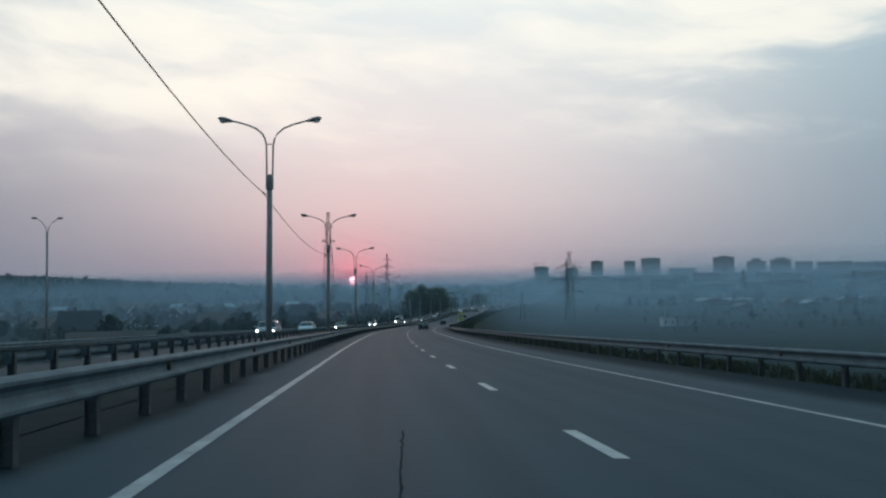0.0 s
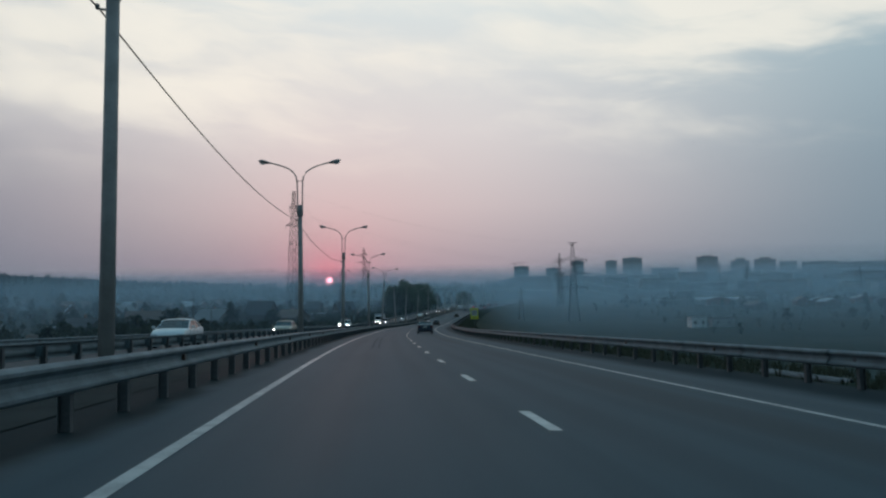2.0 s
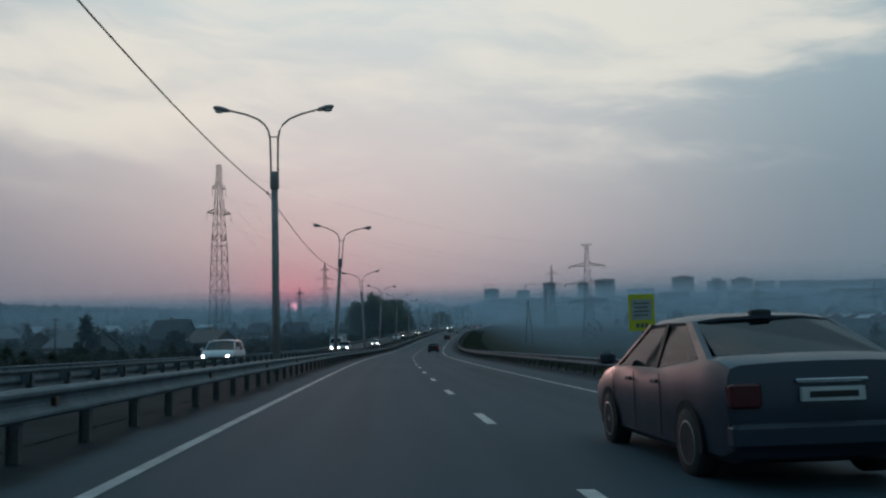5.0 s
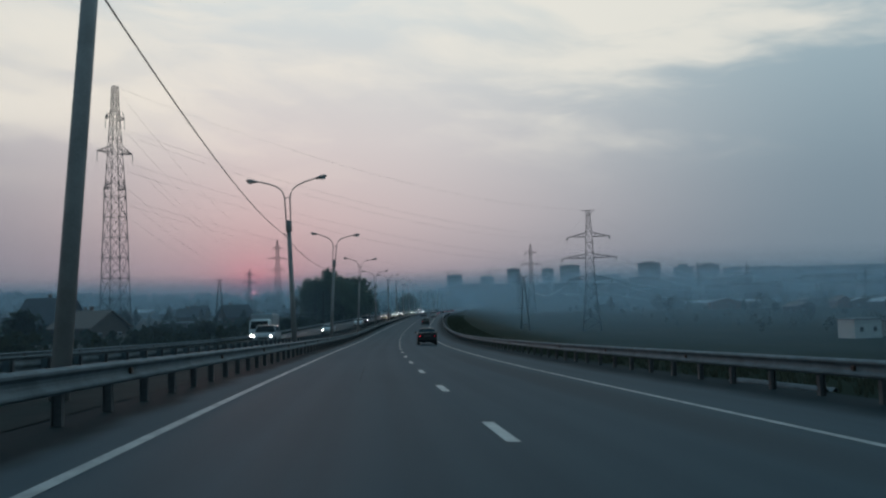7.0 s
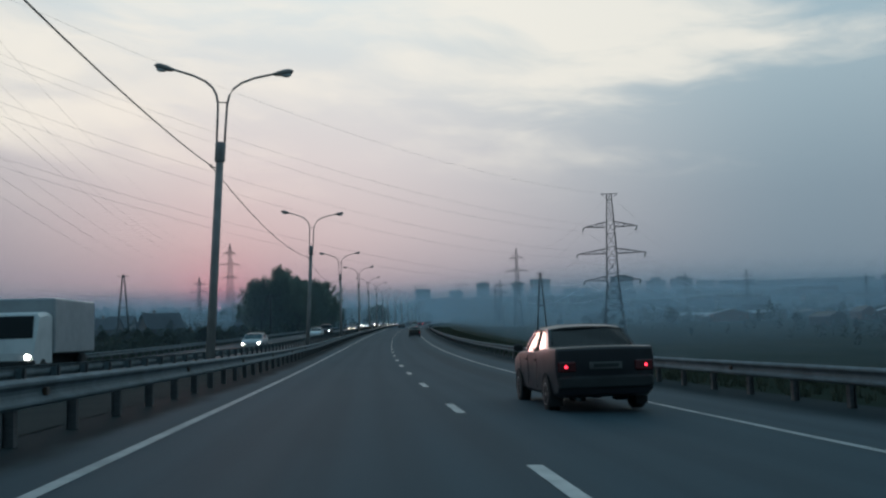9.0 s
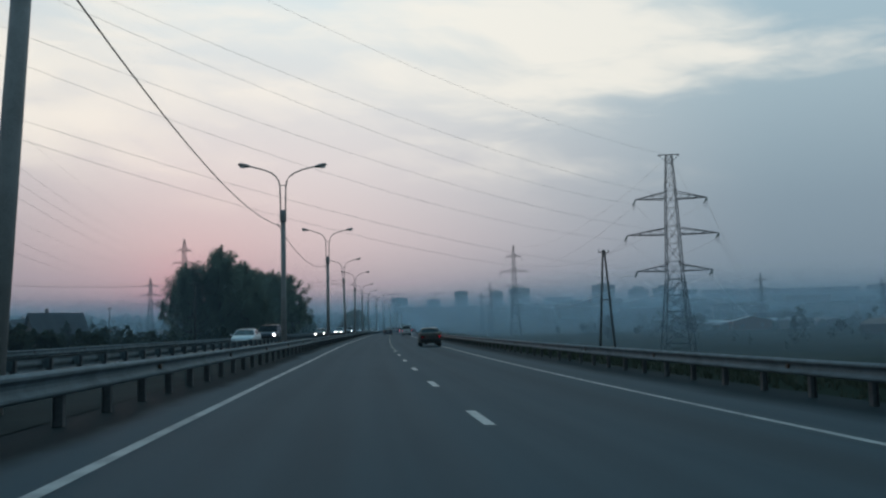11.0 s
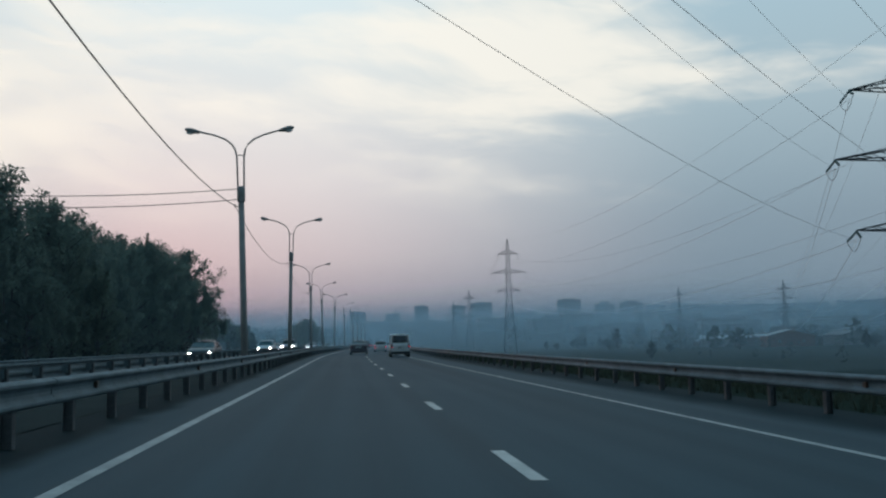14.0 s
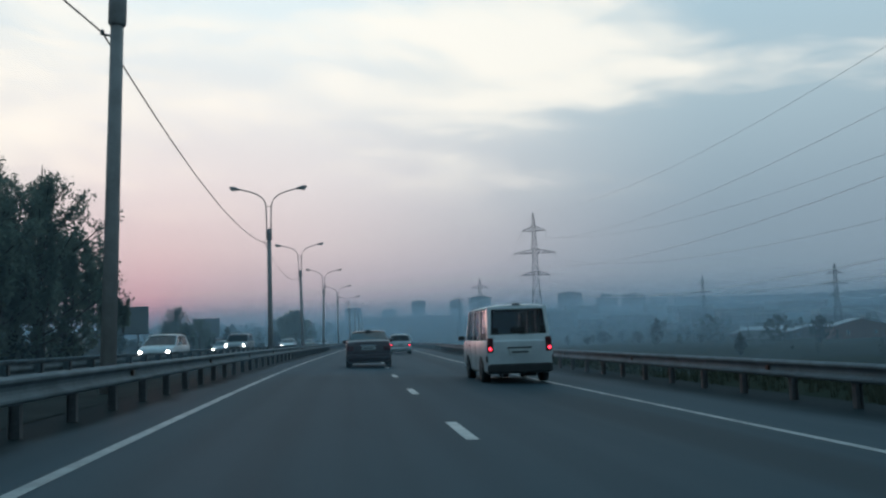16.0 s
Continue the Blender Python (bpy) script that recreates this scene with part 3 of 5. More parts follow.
# along the road, across it, lean to the right and turn in degrees, share of the full height
LAMPS = [(0.5, -6.4, 0, 0, 1), (43.0, -7.27, 0.6, -3, 1.005), (80.0, -7.16, 0.8, 1, 0.991), (116.6, -6.8, 0, 0, 1), (154.5, -6.66, 1.0, 0, 1.012), (191.2, -6.1, 0, 0, 1),
         (229.6, -6.62, 4.2, -2, 1.022), (269.1, -6.51, -2.0, -4, 0.964), (305.6, -7.04, 3.2, -1, 1), (345.0, -6.75, 3.0, 0, 1), (382.4, -6.30, 0.1, 3, 0.965), (418.8, -6.01, 0.3, 4, 1.005),
         (456.4, -6.17, -1.2, -1, 1.003), (487.6, -6.22, 1.2, 2, 1.022), (526.0, -6.95, 0, 0, 1), (560.0, -7.65, -1, 0, 1), (592.0, -7.6, 1.5, 0, 1), (628.0, -7.2, 0, 0, 1),
         (664.0, -6.4, -1, 0, 1), (700.0, -6.4, 0, 0, 1), (740.0, -6.4, 0, 0, 1), (785.0, -6.4, 0, 0, 1)]
first_lamp = None
lamp_tops = []
for y, lat, lean, turn, tall in LAMPS:
    at = on_road(lat, y)
    at = pose(*at.translation, 0, lean, heading(y) + turn) @ Matrix.Diagonal((1, 1, tall, 1))
    lamp_tops.append(at @ Vector((-0.3, 0, 7.46)))
    if first_lamp is None:
        first_lamp = street_lamp(at)
    else:
        copy_thing(first_lamp, at)


def sagging(a, b, sag, steps=14):
    a, b = Vector(a), Vector(b)
    return [a.lerp(b, i / steps) - Vector((0, 0, 4 * sag * (i / steps) * (1 - i / steps))) for i in range(steps + 1)]


for a, b in zip(lamp_tops, lamp_tops[1:]):
    m = Mesh()
    m.tube(sagging(a, b, 0.62 if a.y < 340 else 0.9), 0.019, 5, True, False)
    tagged(part("supply_cable", m, CABLE), "black supply cable sagging between street lamps", "cable", "cables of the street lamps")


# ---------------------------------------------------------------- pylons
def lattice_leg(m, z0, z1, w0, w1, bays, r):
    """A square tapering lattice body between two heights."""
    for k in range(bays):
        a, b = k / bays, (k + 1) / bays
        za, zb, wa, wb = z0 + (z1 - z0) * a, z0 + (z1 - z0) * b, w0 + (w1 - w0) * a, w0 + (w1 - w0) * b
        ca = [Vector((sx * wa, sy * wa, za)) for sx, sy in ((-1, -1), (1, -1), (1, 1), (-1, 1))]
        cb = [Vector((sx * wb, sy * wb, zb)) for sx, sy in ((-1, -1), (1, -1), (1, 1), (-1, 1))]
        for i in range(4):
            j = (i + 1) % 4
            m.strut(ca[i], cb[i], r)
            m.strut(ca[i], cb[j], r * 0.6)
            m.strut(ca[j], cb[i], r * 0.6)
            m.strut(cb[i], cb[j], r * 0.6)


def cross_arm(m, z, reach, w, rise, r):
    for s in (-1, 1):
        tip = Vector((s * reach, 0, z + 0.1))
        lo = [Vector((s * w, q * w, z)) for q in (-1, 1)]
        hi = [Vector((s * w * 0.9, q * w * 0.9, z + rise)) for q in (-1, 1)]
        for p in lo + hi:
            m.strut(p, tip, r * 0.8)
        n = 4
        for k in range(1, n + 1):
            for a, b in zip(lo, hi):
                t0, t1 = (k - 1) / n, k / n
                m.strut(a.lerp(tip, t0), b.lerp(tip, t1 * 0.98), r * 0.45)
            m.strut(lo[0].lerp(tip, k / n * 0.97), lo[1].lerp(tip, (k - 1) / n), r * 0.45)


def insulator(a, b):
    m = Mesh()
    a, b = Vector(a), Vector(b)
    for k in range(9):
        c, d = a.lerp(b, k / 9), a.lerp(b, (k + 0.6) / 9)
        m.tube([c, c.lerp(d, 0.5), d], [0.05, 0.13, 0.05], 7, False)
    return m


def pylon(at, height, arms, base_w, waist, label, anchor=False, thick=0.13, horn=0.0, neck=0.62, tip=0.12, bays=5):
    """arms: (height, reach) from the bottom up. Returns the thing and the arm tips."""
    tower = thing("power_pylon", label, "pylon", at)
    zw = arms[0][0] - 1.5
    m = Mesh()
    lattice_leg(m, 0.0, zw, base_w, waist, bays, thick)
    part("legs", m, LATTICE, tower)
    m = Mesh()
    zt = arms[-1][0] + 1.6
    lattice_leg(m, zw, zt, waist, waist * neck, max(int((zt - zw) / (waist * 1.9)), 4), thick * 0.8)
    part("body", m, LATTICE, tower)
    m = Mesh()
    lattice_leg(m, zt, height, waist * neck, waist * tip if not horn else waist * 0.36, 4, thick * 0.7)
    if horn:
        m.strut((-horn, 0, height + 0.1), (horn, 0, height + 0.1), thick)
        m.strut((-horn, 0, height + 0.1), (0, 0, height - 1.6), thick * 0.6)
        m.strut((horn, 0, height + 0.1), (0, 0, height - 1.6), thick * 0.6)
    part("peak", m, LATTICE, tower)
    tips = []
    for z, reach in arms:
        m = Mesh()
        cross_arm(m, z, reach, waist * 0.8, 1.3, thick)
        arm = part("cross_arm", m, LATTICE, tower)
        for s in (-1, 1):
            tip = Vector((s * reach, 0, z))
            if anchor:
                part("insulator", insulator(tip, tip + Vector((-0.4, -1.7, -0.75))), PORCELAIN, arm)
                part("insulator", insulator(tip, tip + Vector((-0.2, 1.7, -0.75))), PORCELAIN, arm)
                j = Mesh()
                j.tube(sagging(tip + Vector((-0.4, -1.7, -0.75)), tip + Vector((-0.2, 1.7, -0.75)), 1.1, 8), 0.03, 5, True, False)
                part("jumper_wire", j, CABLE, arm)
            else:
                part("insulator", insulator(tip, tip - Vector((0, 0, 1.9))), PORCELAIN, arm)
            tips.append(at @ (tip - Vector((0, 0, 0.8 if anchor else 1.9))))
    tips.append(at @ Vector((0, 0, height)))
    return tower, tips


def stand(x, y, rz=0.0, sink=0.2):
    return pose(x, y, land_z(x, y) - sink, 0, 0, rz)


Z = land_z(69.9, 485.3)
A = pylon(stand(69.9, 485.3, -14), 25.5 - Z, [(3.7 - Z, 6.9), (10.5 - Z, 8.4), (17.2 - Z, 6.6)], 2.9, 1.5, "dark steel lattice anchor pylon standing in a field", True, 0.125, 2.0)
Z = land_z(101, 720.2)
B = pylon(stand(101, 720.2, -20), 32.6 - Z, [(13.6 - Z, 4.2), (20.2 - Z, 6.2), (27.0 - Z, 3.6)], 2.4, 0.9, "hazy steel lattice pylon with three pairs of arms", False, 0.12)
Z = land_z(-50, 386.7)
C = pylon(stand(-50, 386.7, 40), 40.0 - Z, [(20.2 - Z, 2.2), (27.1 - Z, 3.5), (33.7 - Z, 1.9)], 2.2, 1.45, "tall steel lattice pylon behind dark bushes", False, 0.13, 0.0, 0.42, 0.31, 7)
Z = land_z(-47.6, 757)
D = pylon(stand(-47.6, 757, 30), 40.7 - Z, [(22.0 - Z, 4.5), (29.0 - Z, 6.0), (35.0 - Z, 3.6)], 2.6, 1.1, "distant steel lattice pylon over the village", False, 0.14)
far_pylons = [D]
for x, y, top, rz, lab in ((-69, 800, 25.5, 30, "small distant lattice pylon over the roofs"), (279.8, 820, 24.4, -25, "hazy lattice pylon on the valley slope"),
                           (323, 1014, 34.7, -20, "distant lattice pylon on the hazy slope"), (121, 855, 23.2, -15, "hazy lattice pylon beside the motorway"),
                           (150, 1010, 26.0, -15, "faint lattice pylon far up the valley"), (420, 900, 24.0, -20, "faint lattice pylon among distant buildings")):
    Z = land_z(x, y)
    h = top - Z
    far_pylons.append(pylon(stand(x, y, rz), h, [(h * 0.56, 4.0), (h * 0.71, 5.6), (h * 0.86, 3.6)], 2.2, 0.85, lab, False, 0.15))


def wires(tips_a, tips_b, sag, group, r=0.028):
    for a, b in zip(tips_a, tips_b):
        m = Mesh()
        m.tube(sagging(a, b, sag, 24), r, 4, True, False)
        tagged(part("power_line", m, WIRE), "thin grey high-voltage wire hanging between pylons", "power line", group)


wires(A[1], C[1], 5.0, "wires over the motorway", 0.015)
wires(A[1], B[1], 6.5, "wires along the valley", 0.022)
wires(B[1], far_pylons[4][1], 4.0, "wires beyond the bend", 0.035)
wires(A[1], far_pylons[2][1], 9.0, "wires across the valley", 0.022)
wires(far_pylons[2][1], far_pylons[3][1], 6.0, "wires up the slope", 0.035)
wires(C[1], D[1], 9.0, "wires over the village", 0.022)


def twin_pole(x, y, top, turn, lean=1.2):
    """A timber A-shaped power pole."""
    z = land_z(x, y) - 0.3
    h = top - z
    pole = thing("timber_power_pole", "dark A-shaped timber power pole in the grass", "utility pole", pose(x, y, z, 0, 0, turn))
    for s in (-1, 1):
        m = Mesh()
        m.tube([(s * lean, 0, 0), (s * 0.12, 0, h)], [0.17, 0.12], 8)
        part("leg", m, TIMBER, pole)
    for f in (0.12, 0.55):
        m = Mesh()
        w = lean + (0.12 - lean) * f
        m.tube([(-w - 0.2, 0, h * f), (w + 0.2, 0, h * f)], 0.09, 6)
        part("brace", m, TIMBER, pole)
    m = Mesh()
    m.tube([(-0.9, 0, h - 0.25), (0.9, 0, h - 0.25)], 0.06, 6)
    bar = part("cross_bar", m, TIMBER, pole)
    for s in (-0.8, 0, 0.8):
        m = Mesh()
        m.tube([(s, 0, h - 0.2), (s, 0, h - 0.02), (s, 0, h + 0.1)], [0.03, 0.07, 0.04], 6)
        part("insulator", m, PORCELAIN, bar)


twin_pole(39.3, 440, 3.3, 20, 1.35)
twin_pole(-37.6, 436, 4.3, 10, 1.2)

# ---------------------------------------------------------------- vehicles
RUBBER = surface("tyre_rubber", (0.018, 0.018, 0.019), 0.85)
RIM = surface("wheel_rim_alloy", (0.30, 0.31, 0.32), 0.4, 0.7)
PLASTIC = surface("bumper_plastic", (0.02, 0.021, 0.022), 0.6)
GLASS = glazing("car_window", (0.13, 0.16, 0.18), 1.45)
DARKGLASS = glazing("tinted_rear_window", (0.03, 0.035, 0.05), 1.40)
VANGLASS = glazing("tailgate_window", (0.34, 0.38, 0.41), 1.45)
SEATCLOTH = surface("seat_cloth", (0.04, 0.04, 0.042), 0.95)
PLATE = surface("number_plate_white", (0.6, 0.6, 0.58), 0.5)
OLDPLATE = surface("number_plate_dusty", (0.11, 0.11, 0.105), 0.8)
PLATEBAR = surface("plate_bar_black", (0.02, 0.02, 0.02), 0.6)
CHROME = surface("chrome_trim", (0.55, 0.56, 0.57), 0.2, 1.0)
LIT_WHITE = glowing("headlight_lit", (1.0, 0.95, 0.88), 45.0)
LIT_RED = glowing("tail_light_lit", (1.0, 0.03, 0.06), 4.5)
RED = surface("tail_light_red_plastic", (0.08, 0.008, 0.010), 0.25)
CLEAR = surface("headlight_plain", (0.42, 0.43, 0.44), 0.15)
ARCH = surface("wheel_arch_black", (0.008, 0.008, 0.009), 0.9)


def car_paint(name, c, rough=0.4, metal=0.15):
    return surface(name, c, rough, metal, dark=tuple(v * 0.7 for v in c), scale=1.3, fine=25, amount=0.55, coat=0.2)


GREYGREEN = car_paint("paint_grey_green", (0.105, 0.100, 0.088), 0.36, 0.5)
WHITE = car_paint("paint_white", (0.64, 0.65, 0.65))
SILVER = car_paint("paint_silver", (0.36, 0.37, 0.38))
BLACK = car_paint("paint_black", (0.022, 0.020, 0.024))
MAROON = car_paint("paint_dark_maroon", (0.045, 0.020, 0.026))
DARKBLUE = car_paint("paint_dark_blue", (0.025, 0.032, 0.05))
BEIGE = car_paint("paint_pale_gold", (0.30, 0.27, 0.21))

# length, width, height, ground gap, bonnet height, belt height, boot height; then along the length from the tail (fractions): boot end, rear glass foot,
# roof's back, roof's front, windscreen foot; wheel radius, rear and front axle (fractions), roof's width
SHAPES = {
    "saloon_boxy": (4.20, 1.62, 1.43, 0.25, 0.92, 0.97, 1.04, 0.02, 0.17, 0.285, 0.55, 0.70, 0.285, 0.19, 0.80, 0.80),
    "saloon": (4.54, 1.76, 1.47, 0.20, 0.86, 0.96, 1.06, 0.02, 0.10, 0.27, 0.55, 0.76, 0.31, 0.20, 0.80, 0.76),
    "hatch": (4.10, 1.70, 1.52, 0.20, 0.92, 0.98, 1.00, 0.01, 0.03, 0.14, 0.58, 0.80, 0.30, 0.17, 0.81, 0.80),
    "crossover": (4.45, 1.78, 1.62, 0.24, 0.96, 1.03, 1.05, 0.01, 0.03, 0.13, 0.56, 0.77, 0.33, 0.18, 0.80, 0.80),
    "suv": (4.70, 1.86, 1.84, 0.30, 1.12, 1.18, 1.18, 0.01, 0.02, 0.06, 0.58, 0.72, 0.38, 0.19, 0.80, 0.84),
    "van": (4.62, 1.69, 1.98, 0.25, 1.02, 1.08, 1.08, 0.005, 0.012, 0.055, 0.78, 0.93, 0.31, 0.20, 0.76, 0.88),
}


def make_car(shape, paint, label, category, lights, at, name, roof_rack=False, group="", glass=None):
    """lights: 'front' lit headlights, 'rear' lit tail lights, 'none'. The car looks along +y."""
    L, W, H, g, hood, belt, boot, f_boot, f_rg, f_rr, f_rf, f_wf, wr, f_ra, f_fa, top = SHAPES[shape]
    car = thing(name, label, category, at, group)
    hw = W / 2
    Y = lambda f: -L / 2 + f * L
    van = shape == "van"
    glass = glass or GLASS
    # lower body: rings from tail to nose
    stations = [(0.0, 0.90, g + 0.16, boot - 0.22), (0.012, 0.955, g + 0.06, boot - 0.06), (0.05, 0.985, g, boot), (f_rg + 0.02, 1.0, g, boot + 0.005 if not van else belt),
                (0.40, 1.0, g - 0.01, belt), (f_wf - 0.03, 1.0, g - 0.01, belt), (f_wf + 0.02, 0.995, g, belt - 0.01 if not van else belt - 0.02),
                ((f_wf + 1) / 2, 0.975, g, (hood + belt) / 2 - 0.03), (0.965, 0.94, g + 0.02, hood - 0.10 if not van else hood - 0.06), (0.99, 0.88, g + 0.08, hood - 0.2), (1.0, 0.80, g + 0.16, hood - 0.30)]
    boxy = shape in ("saloon_boxy", "suv", "van")
    if boxy:
        stations[:3] = [(0.0, 0.955, g + 0.12, boot - 0.05), (0.007, 0.985, g + 0.05, boot - 0.014), (0.03, 0.997, g, boot)]
    stations = sorted(stations)
    m = Mesh()
    rows = []
    for f, k, zb, zt in stations:
        w, y, mid = hw * k, Y(f), zb + (zt - zb) * 0.48
        half = [(0.0, zb), (w * 0.86, zb), (w * 0.955, zb + 0.07), (w * 0.985, mid - 0.05), (w, mid + 0.03), (w * 0.985, zt - 0.10), (w * 0.945, zt - 0.025), (w * 0.86, zt), (w * 0.45, zt + 0.018), (0.0, zt + 0.022)]
        if boxy:
            half[5:] = [(w * 0.992, zt - 0.055), (w * 0.982, zt - 0.016), (w * 0.955, zt), (w * 0.5, zt + 0.012), (0.0, zt + 0.015)]
        ring = [(x, y, z) for x, z in half] + [(-x, y, z) for x, z in reversed(half[1:-1])]
        rows.append(ring)
    m.crease = 28
    m.grid(rows, True, True, True)
    part("body", m, paint, car)
    # roof
    zr = H
    wr_top, wb = hw * top, hw * 0.93
    m = Mesh()
    rows = []
    for f, dz in ((f_rr - 0.005, -0.045), (f_rr + 0.03, -0.012), (0.5 * (f_rr + f_rf), 0.0), (f_rf - 0.04, -0.012), (f_rf + 0.01, -0.05)):
        y = Y(f)
        half = [(0, zr + dz), (wr_top * 0.6, zr + dz - 0.012), (wr_top * 0.92, zr + dz - 0.04), (wr_top + 0.012, zr + dz - 0.085), (wr_top + 0.006, zr + dz - 0.105)]
        ring = [(x, y, z) for x, z in half]
        under = [(x * 0.97, y, z - 0.03) for x, z in reversed(half)]
        left = [(-x, yy, z) for x, yy, z in reversed(ring[1:])]
        lunder = [(-x, yy, z) for x, yy, z in reversed(under[:-1])]
        rows.append(left + ring + under + lunder)
    m.crease = 32
    m.grid(rows, True, True, True)
    part("roof", m, paint, car)
    zt = zr - 0.085
    rg, rr, rf, wf = (Y(f_rg), boot if not van else belt), (Y(f_rr), zt), (Y(f_rf), zt), (Y(f_wf), belt)
    # pillars and windows
    def pillar(name, y0, z0, y1, z1, wide, mat):
        for s in (-1, 1):
            q = Mesh()
            a = [(s * (wb + 0.004), y0 - wide, z0 - 0.03), (s * (wb + 0.004), y0 + wide, z0 - 0.03), (s * (wb - 0.05), y0 + wide, z0 - 0.03), (s * (wb - 0.05), y0 - wide, z0 - 0.03)]
            b = [(s * (wr_top + 0.006), y1 - wide * 0.8, z1), (s * (wr_top + 0.006), y1 + wide * 0.8, z1), (s * (wr_top - 0.045), y1 + wide * 0.8, z1), (s * (wr_top - 0.045), y1 - wide * 0.8, z1)]
            q.grid([a, b], False, True, True)
            part(name, q, mat, car)
    pillar("rear_pillar", rg[0] + 0.10, rg[1], rr[0] + 0.07, rr[1], 0.10 if not van else 0.07, paint)
    pillar("front_pillar", wf[0] - 0.05, wf[1], rf[0] - 0.03, rf[1], 0.05, paint)
    n_mid = 2 if shape in ("suv", "crossover", "van") else 1
    span0, span1 = rg[0] + 0.2, wf[0] - 0.25
    for k in range(n_mid):
        f = (k + 1) / (n_mid + 1) if n_mid > 1 else 0.50
        y0 = span0 + (span1 - span0) * f
        y1 = rr[0] + 0.12 + (rf[0] - rr[0] - 0.2) * f
        pillar("middle_pillar", y0, belt, y1, zt, 0.045, PLASTIC if not van else paint)
    def pane(name, pts, mat, inset=0.0):
        q = Mesh()
        a, b, c = (Vector(p) for p in pts[:3])
        out = sum((Vector(p) for p in pts), Vector()) / len(pts) - Vector((0, 0, belt))
        q.poly(pts if (b - a).cross(c - b).dot(out) > 0 else pts[::-1])
        ob = part(name, q, mat, car)
        ob.visible_shadow = False
        return ob
    wz = wb - 0.035
    pane("windscreen", [(-wz, wf[0] - 0.01, wf[1] - 0.01), (wz, wf[0] - 0.01, wf[1] - 0.01), (wr_top - 0.03, rf[0] - 0.005, rf[1]), (-wr_top + 0.03, rf[0] - 0.005, rf[1])], glass)
    if van:
        # tailgate: a painted frame round the window
        lo, hi = (rg[0], belt - 0.03), (rr[0] - 0.01, zt + 0.01)
        at2 = lambda x, f, out=0.0: (x, lo[0] + (hi[0] - lo[0]) * f - out, lo[1] + (hi[1] - lo[1]) * f)
        outer = [(-wb, 0.0), (wb, 0.0), (wr_top, 1.0), (-wr_top, 1.0)]
        inner = [(-hw * 0.80, 0.20), (hw * 0.80, 0.20), (hw * 0.74, 0.93), (-hw * 0.74, 0.93)]
        q = Mesh()
        rows = [[at2(x, f, 0.0) for x, f in outer], [at2(x, f, 0.02) for x, f in outer], [at2(x, f, 0.025) for x, f in inner], [at2(x, f, -0.03) for x, f in inner]]
        q.grid(rows, False, True)
        part("tailgate", q, paint, car)
        q = Mesh()
        q.grid([[at2(x * 1.03, f, 0.022) for x, f in inner], [at2(x * 1.03, f, 0.032) for x, f in inner], [at2(x * 0.96, 0.5 + (f - 0.5) * 0.95, 0.032) for x, f in inner], [at2(x * 0.96, 0.5 + (f - 0.5) * 0.95, 0.0) for x, f in inner]], False, True)
        part("window_seal", q, ARCH, car)
        q = Mesh()
        q.box((-0.02, rg[0] - 0.05, belt + 0.13), (0.16, rg[0] - 0.02, belt + 0.16), 0.008)
        part("rear_wiper", q, PLASTIC, car)
    pane("rear_window", [(wz - 0.05, rg[0] + 0.02, rg[1] + (0.0 if not van else 0.03)), (-wz + 0.05, rg[0] + 0.02, rg[1] + (0.0 if not van else 0.03)), (-wr_top + 0.04, rr[0] + 0.01, rr[1] + 0.0),
                         (-wr_top * 0.55, rr[0] + 0.01, zr - 0.058), (wr_top * 0.55, rr[0] + 0.01, zr - 0.058), (wr_top - 0.04, rr[0] + 0.01, rr[1] + 0.0)], DARKGLASS if not van else VANGLASS)
    for s in (-1, 1):
        pane("side_window", [(s * (wb - 0.012), rg[0] + 0.16, belt - 0.02), (s * (wb - 0.012), wf[0] - 0.12, belt - 0.02), (s * (wr_top - 0.012), rf[0] - 0.08, zt), (s * (wr_top - 0.012), rr[0] + 0.14, zt)], glass)
    # seats
    for y in ((Y(0.52),) if L < 4.3 else (Y(0.36), Y(0.56))):
        for s in (-1, 1):
            q = Mesh()
            q.box((s * 0.36 - 0.23, y - 0.1, belt - 0.3), (s * 0.36 + 0.23, y + 0.02, belt + 0.16), 0.04)
            q.box((s * 0.36 - 0.12, y - 0.08, belt + 0.17), (s * 0.36 + 0.12, y, belt + 0.33), 0.03)
            part("seat", q, SEATCLOTH, car)
    # bumpers
    q = Mesh()
    q.box((-hw * 0.95, -L / 2 - 0.05, g + 0.14 if not van else g + 0.02), (hw * 0.95, -L / 2 + 0.12, g + (0.25 if van else 0.34)), 0.035)
    part("rear_bumper", q, PLASTIC if shape in ("saloon_boxy", "van", "suv") else paint, car)
    q = Mesh()
    q.box((-hw * 0.88, L / 2 - 0.14, g + 0.10), (hw * 0.88, L / 2 + 0.035, g + 0.30), 0.035)
    part("front_bumper", q, PLASTIC if shape in ("saloon_boxy", "suv") else paint, car)
    q = Mesh()
    q.box((-hw * 0.45, L / 2 - 0.06, g + 0.34), (hw * 0.45, L / 2 + 0.012, min(hood - 0.28, g + 0.50)), 0.015)
    part("grille", q, PLASTIC, car)
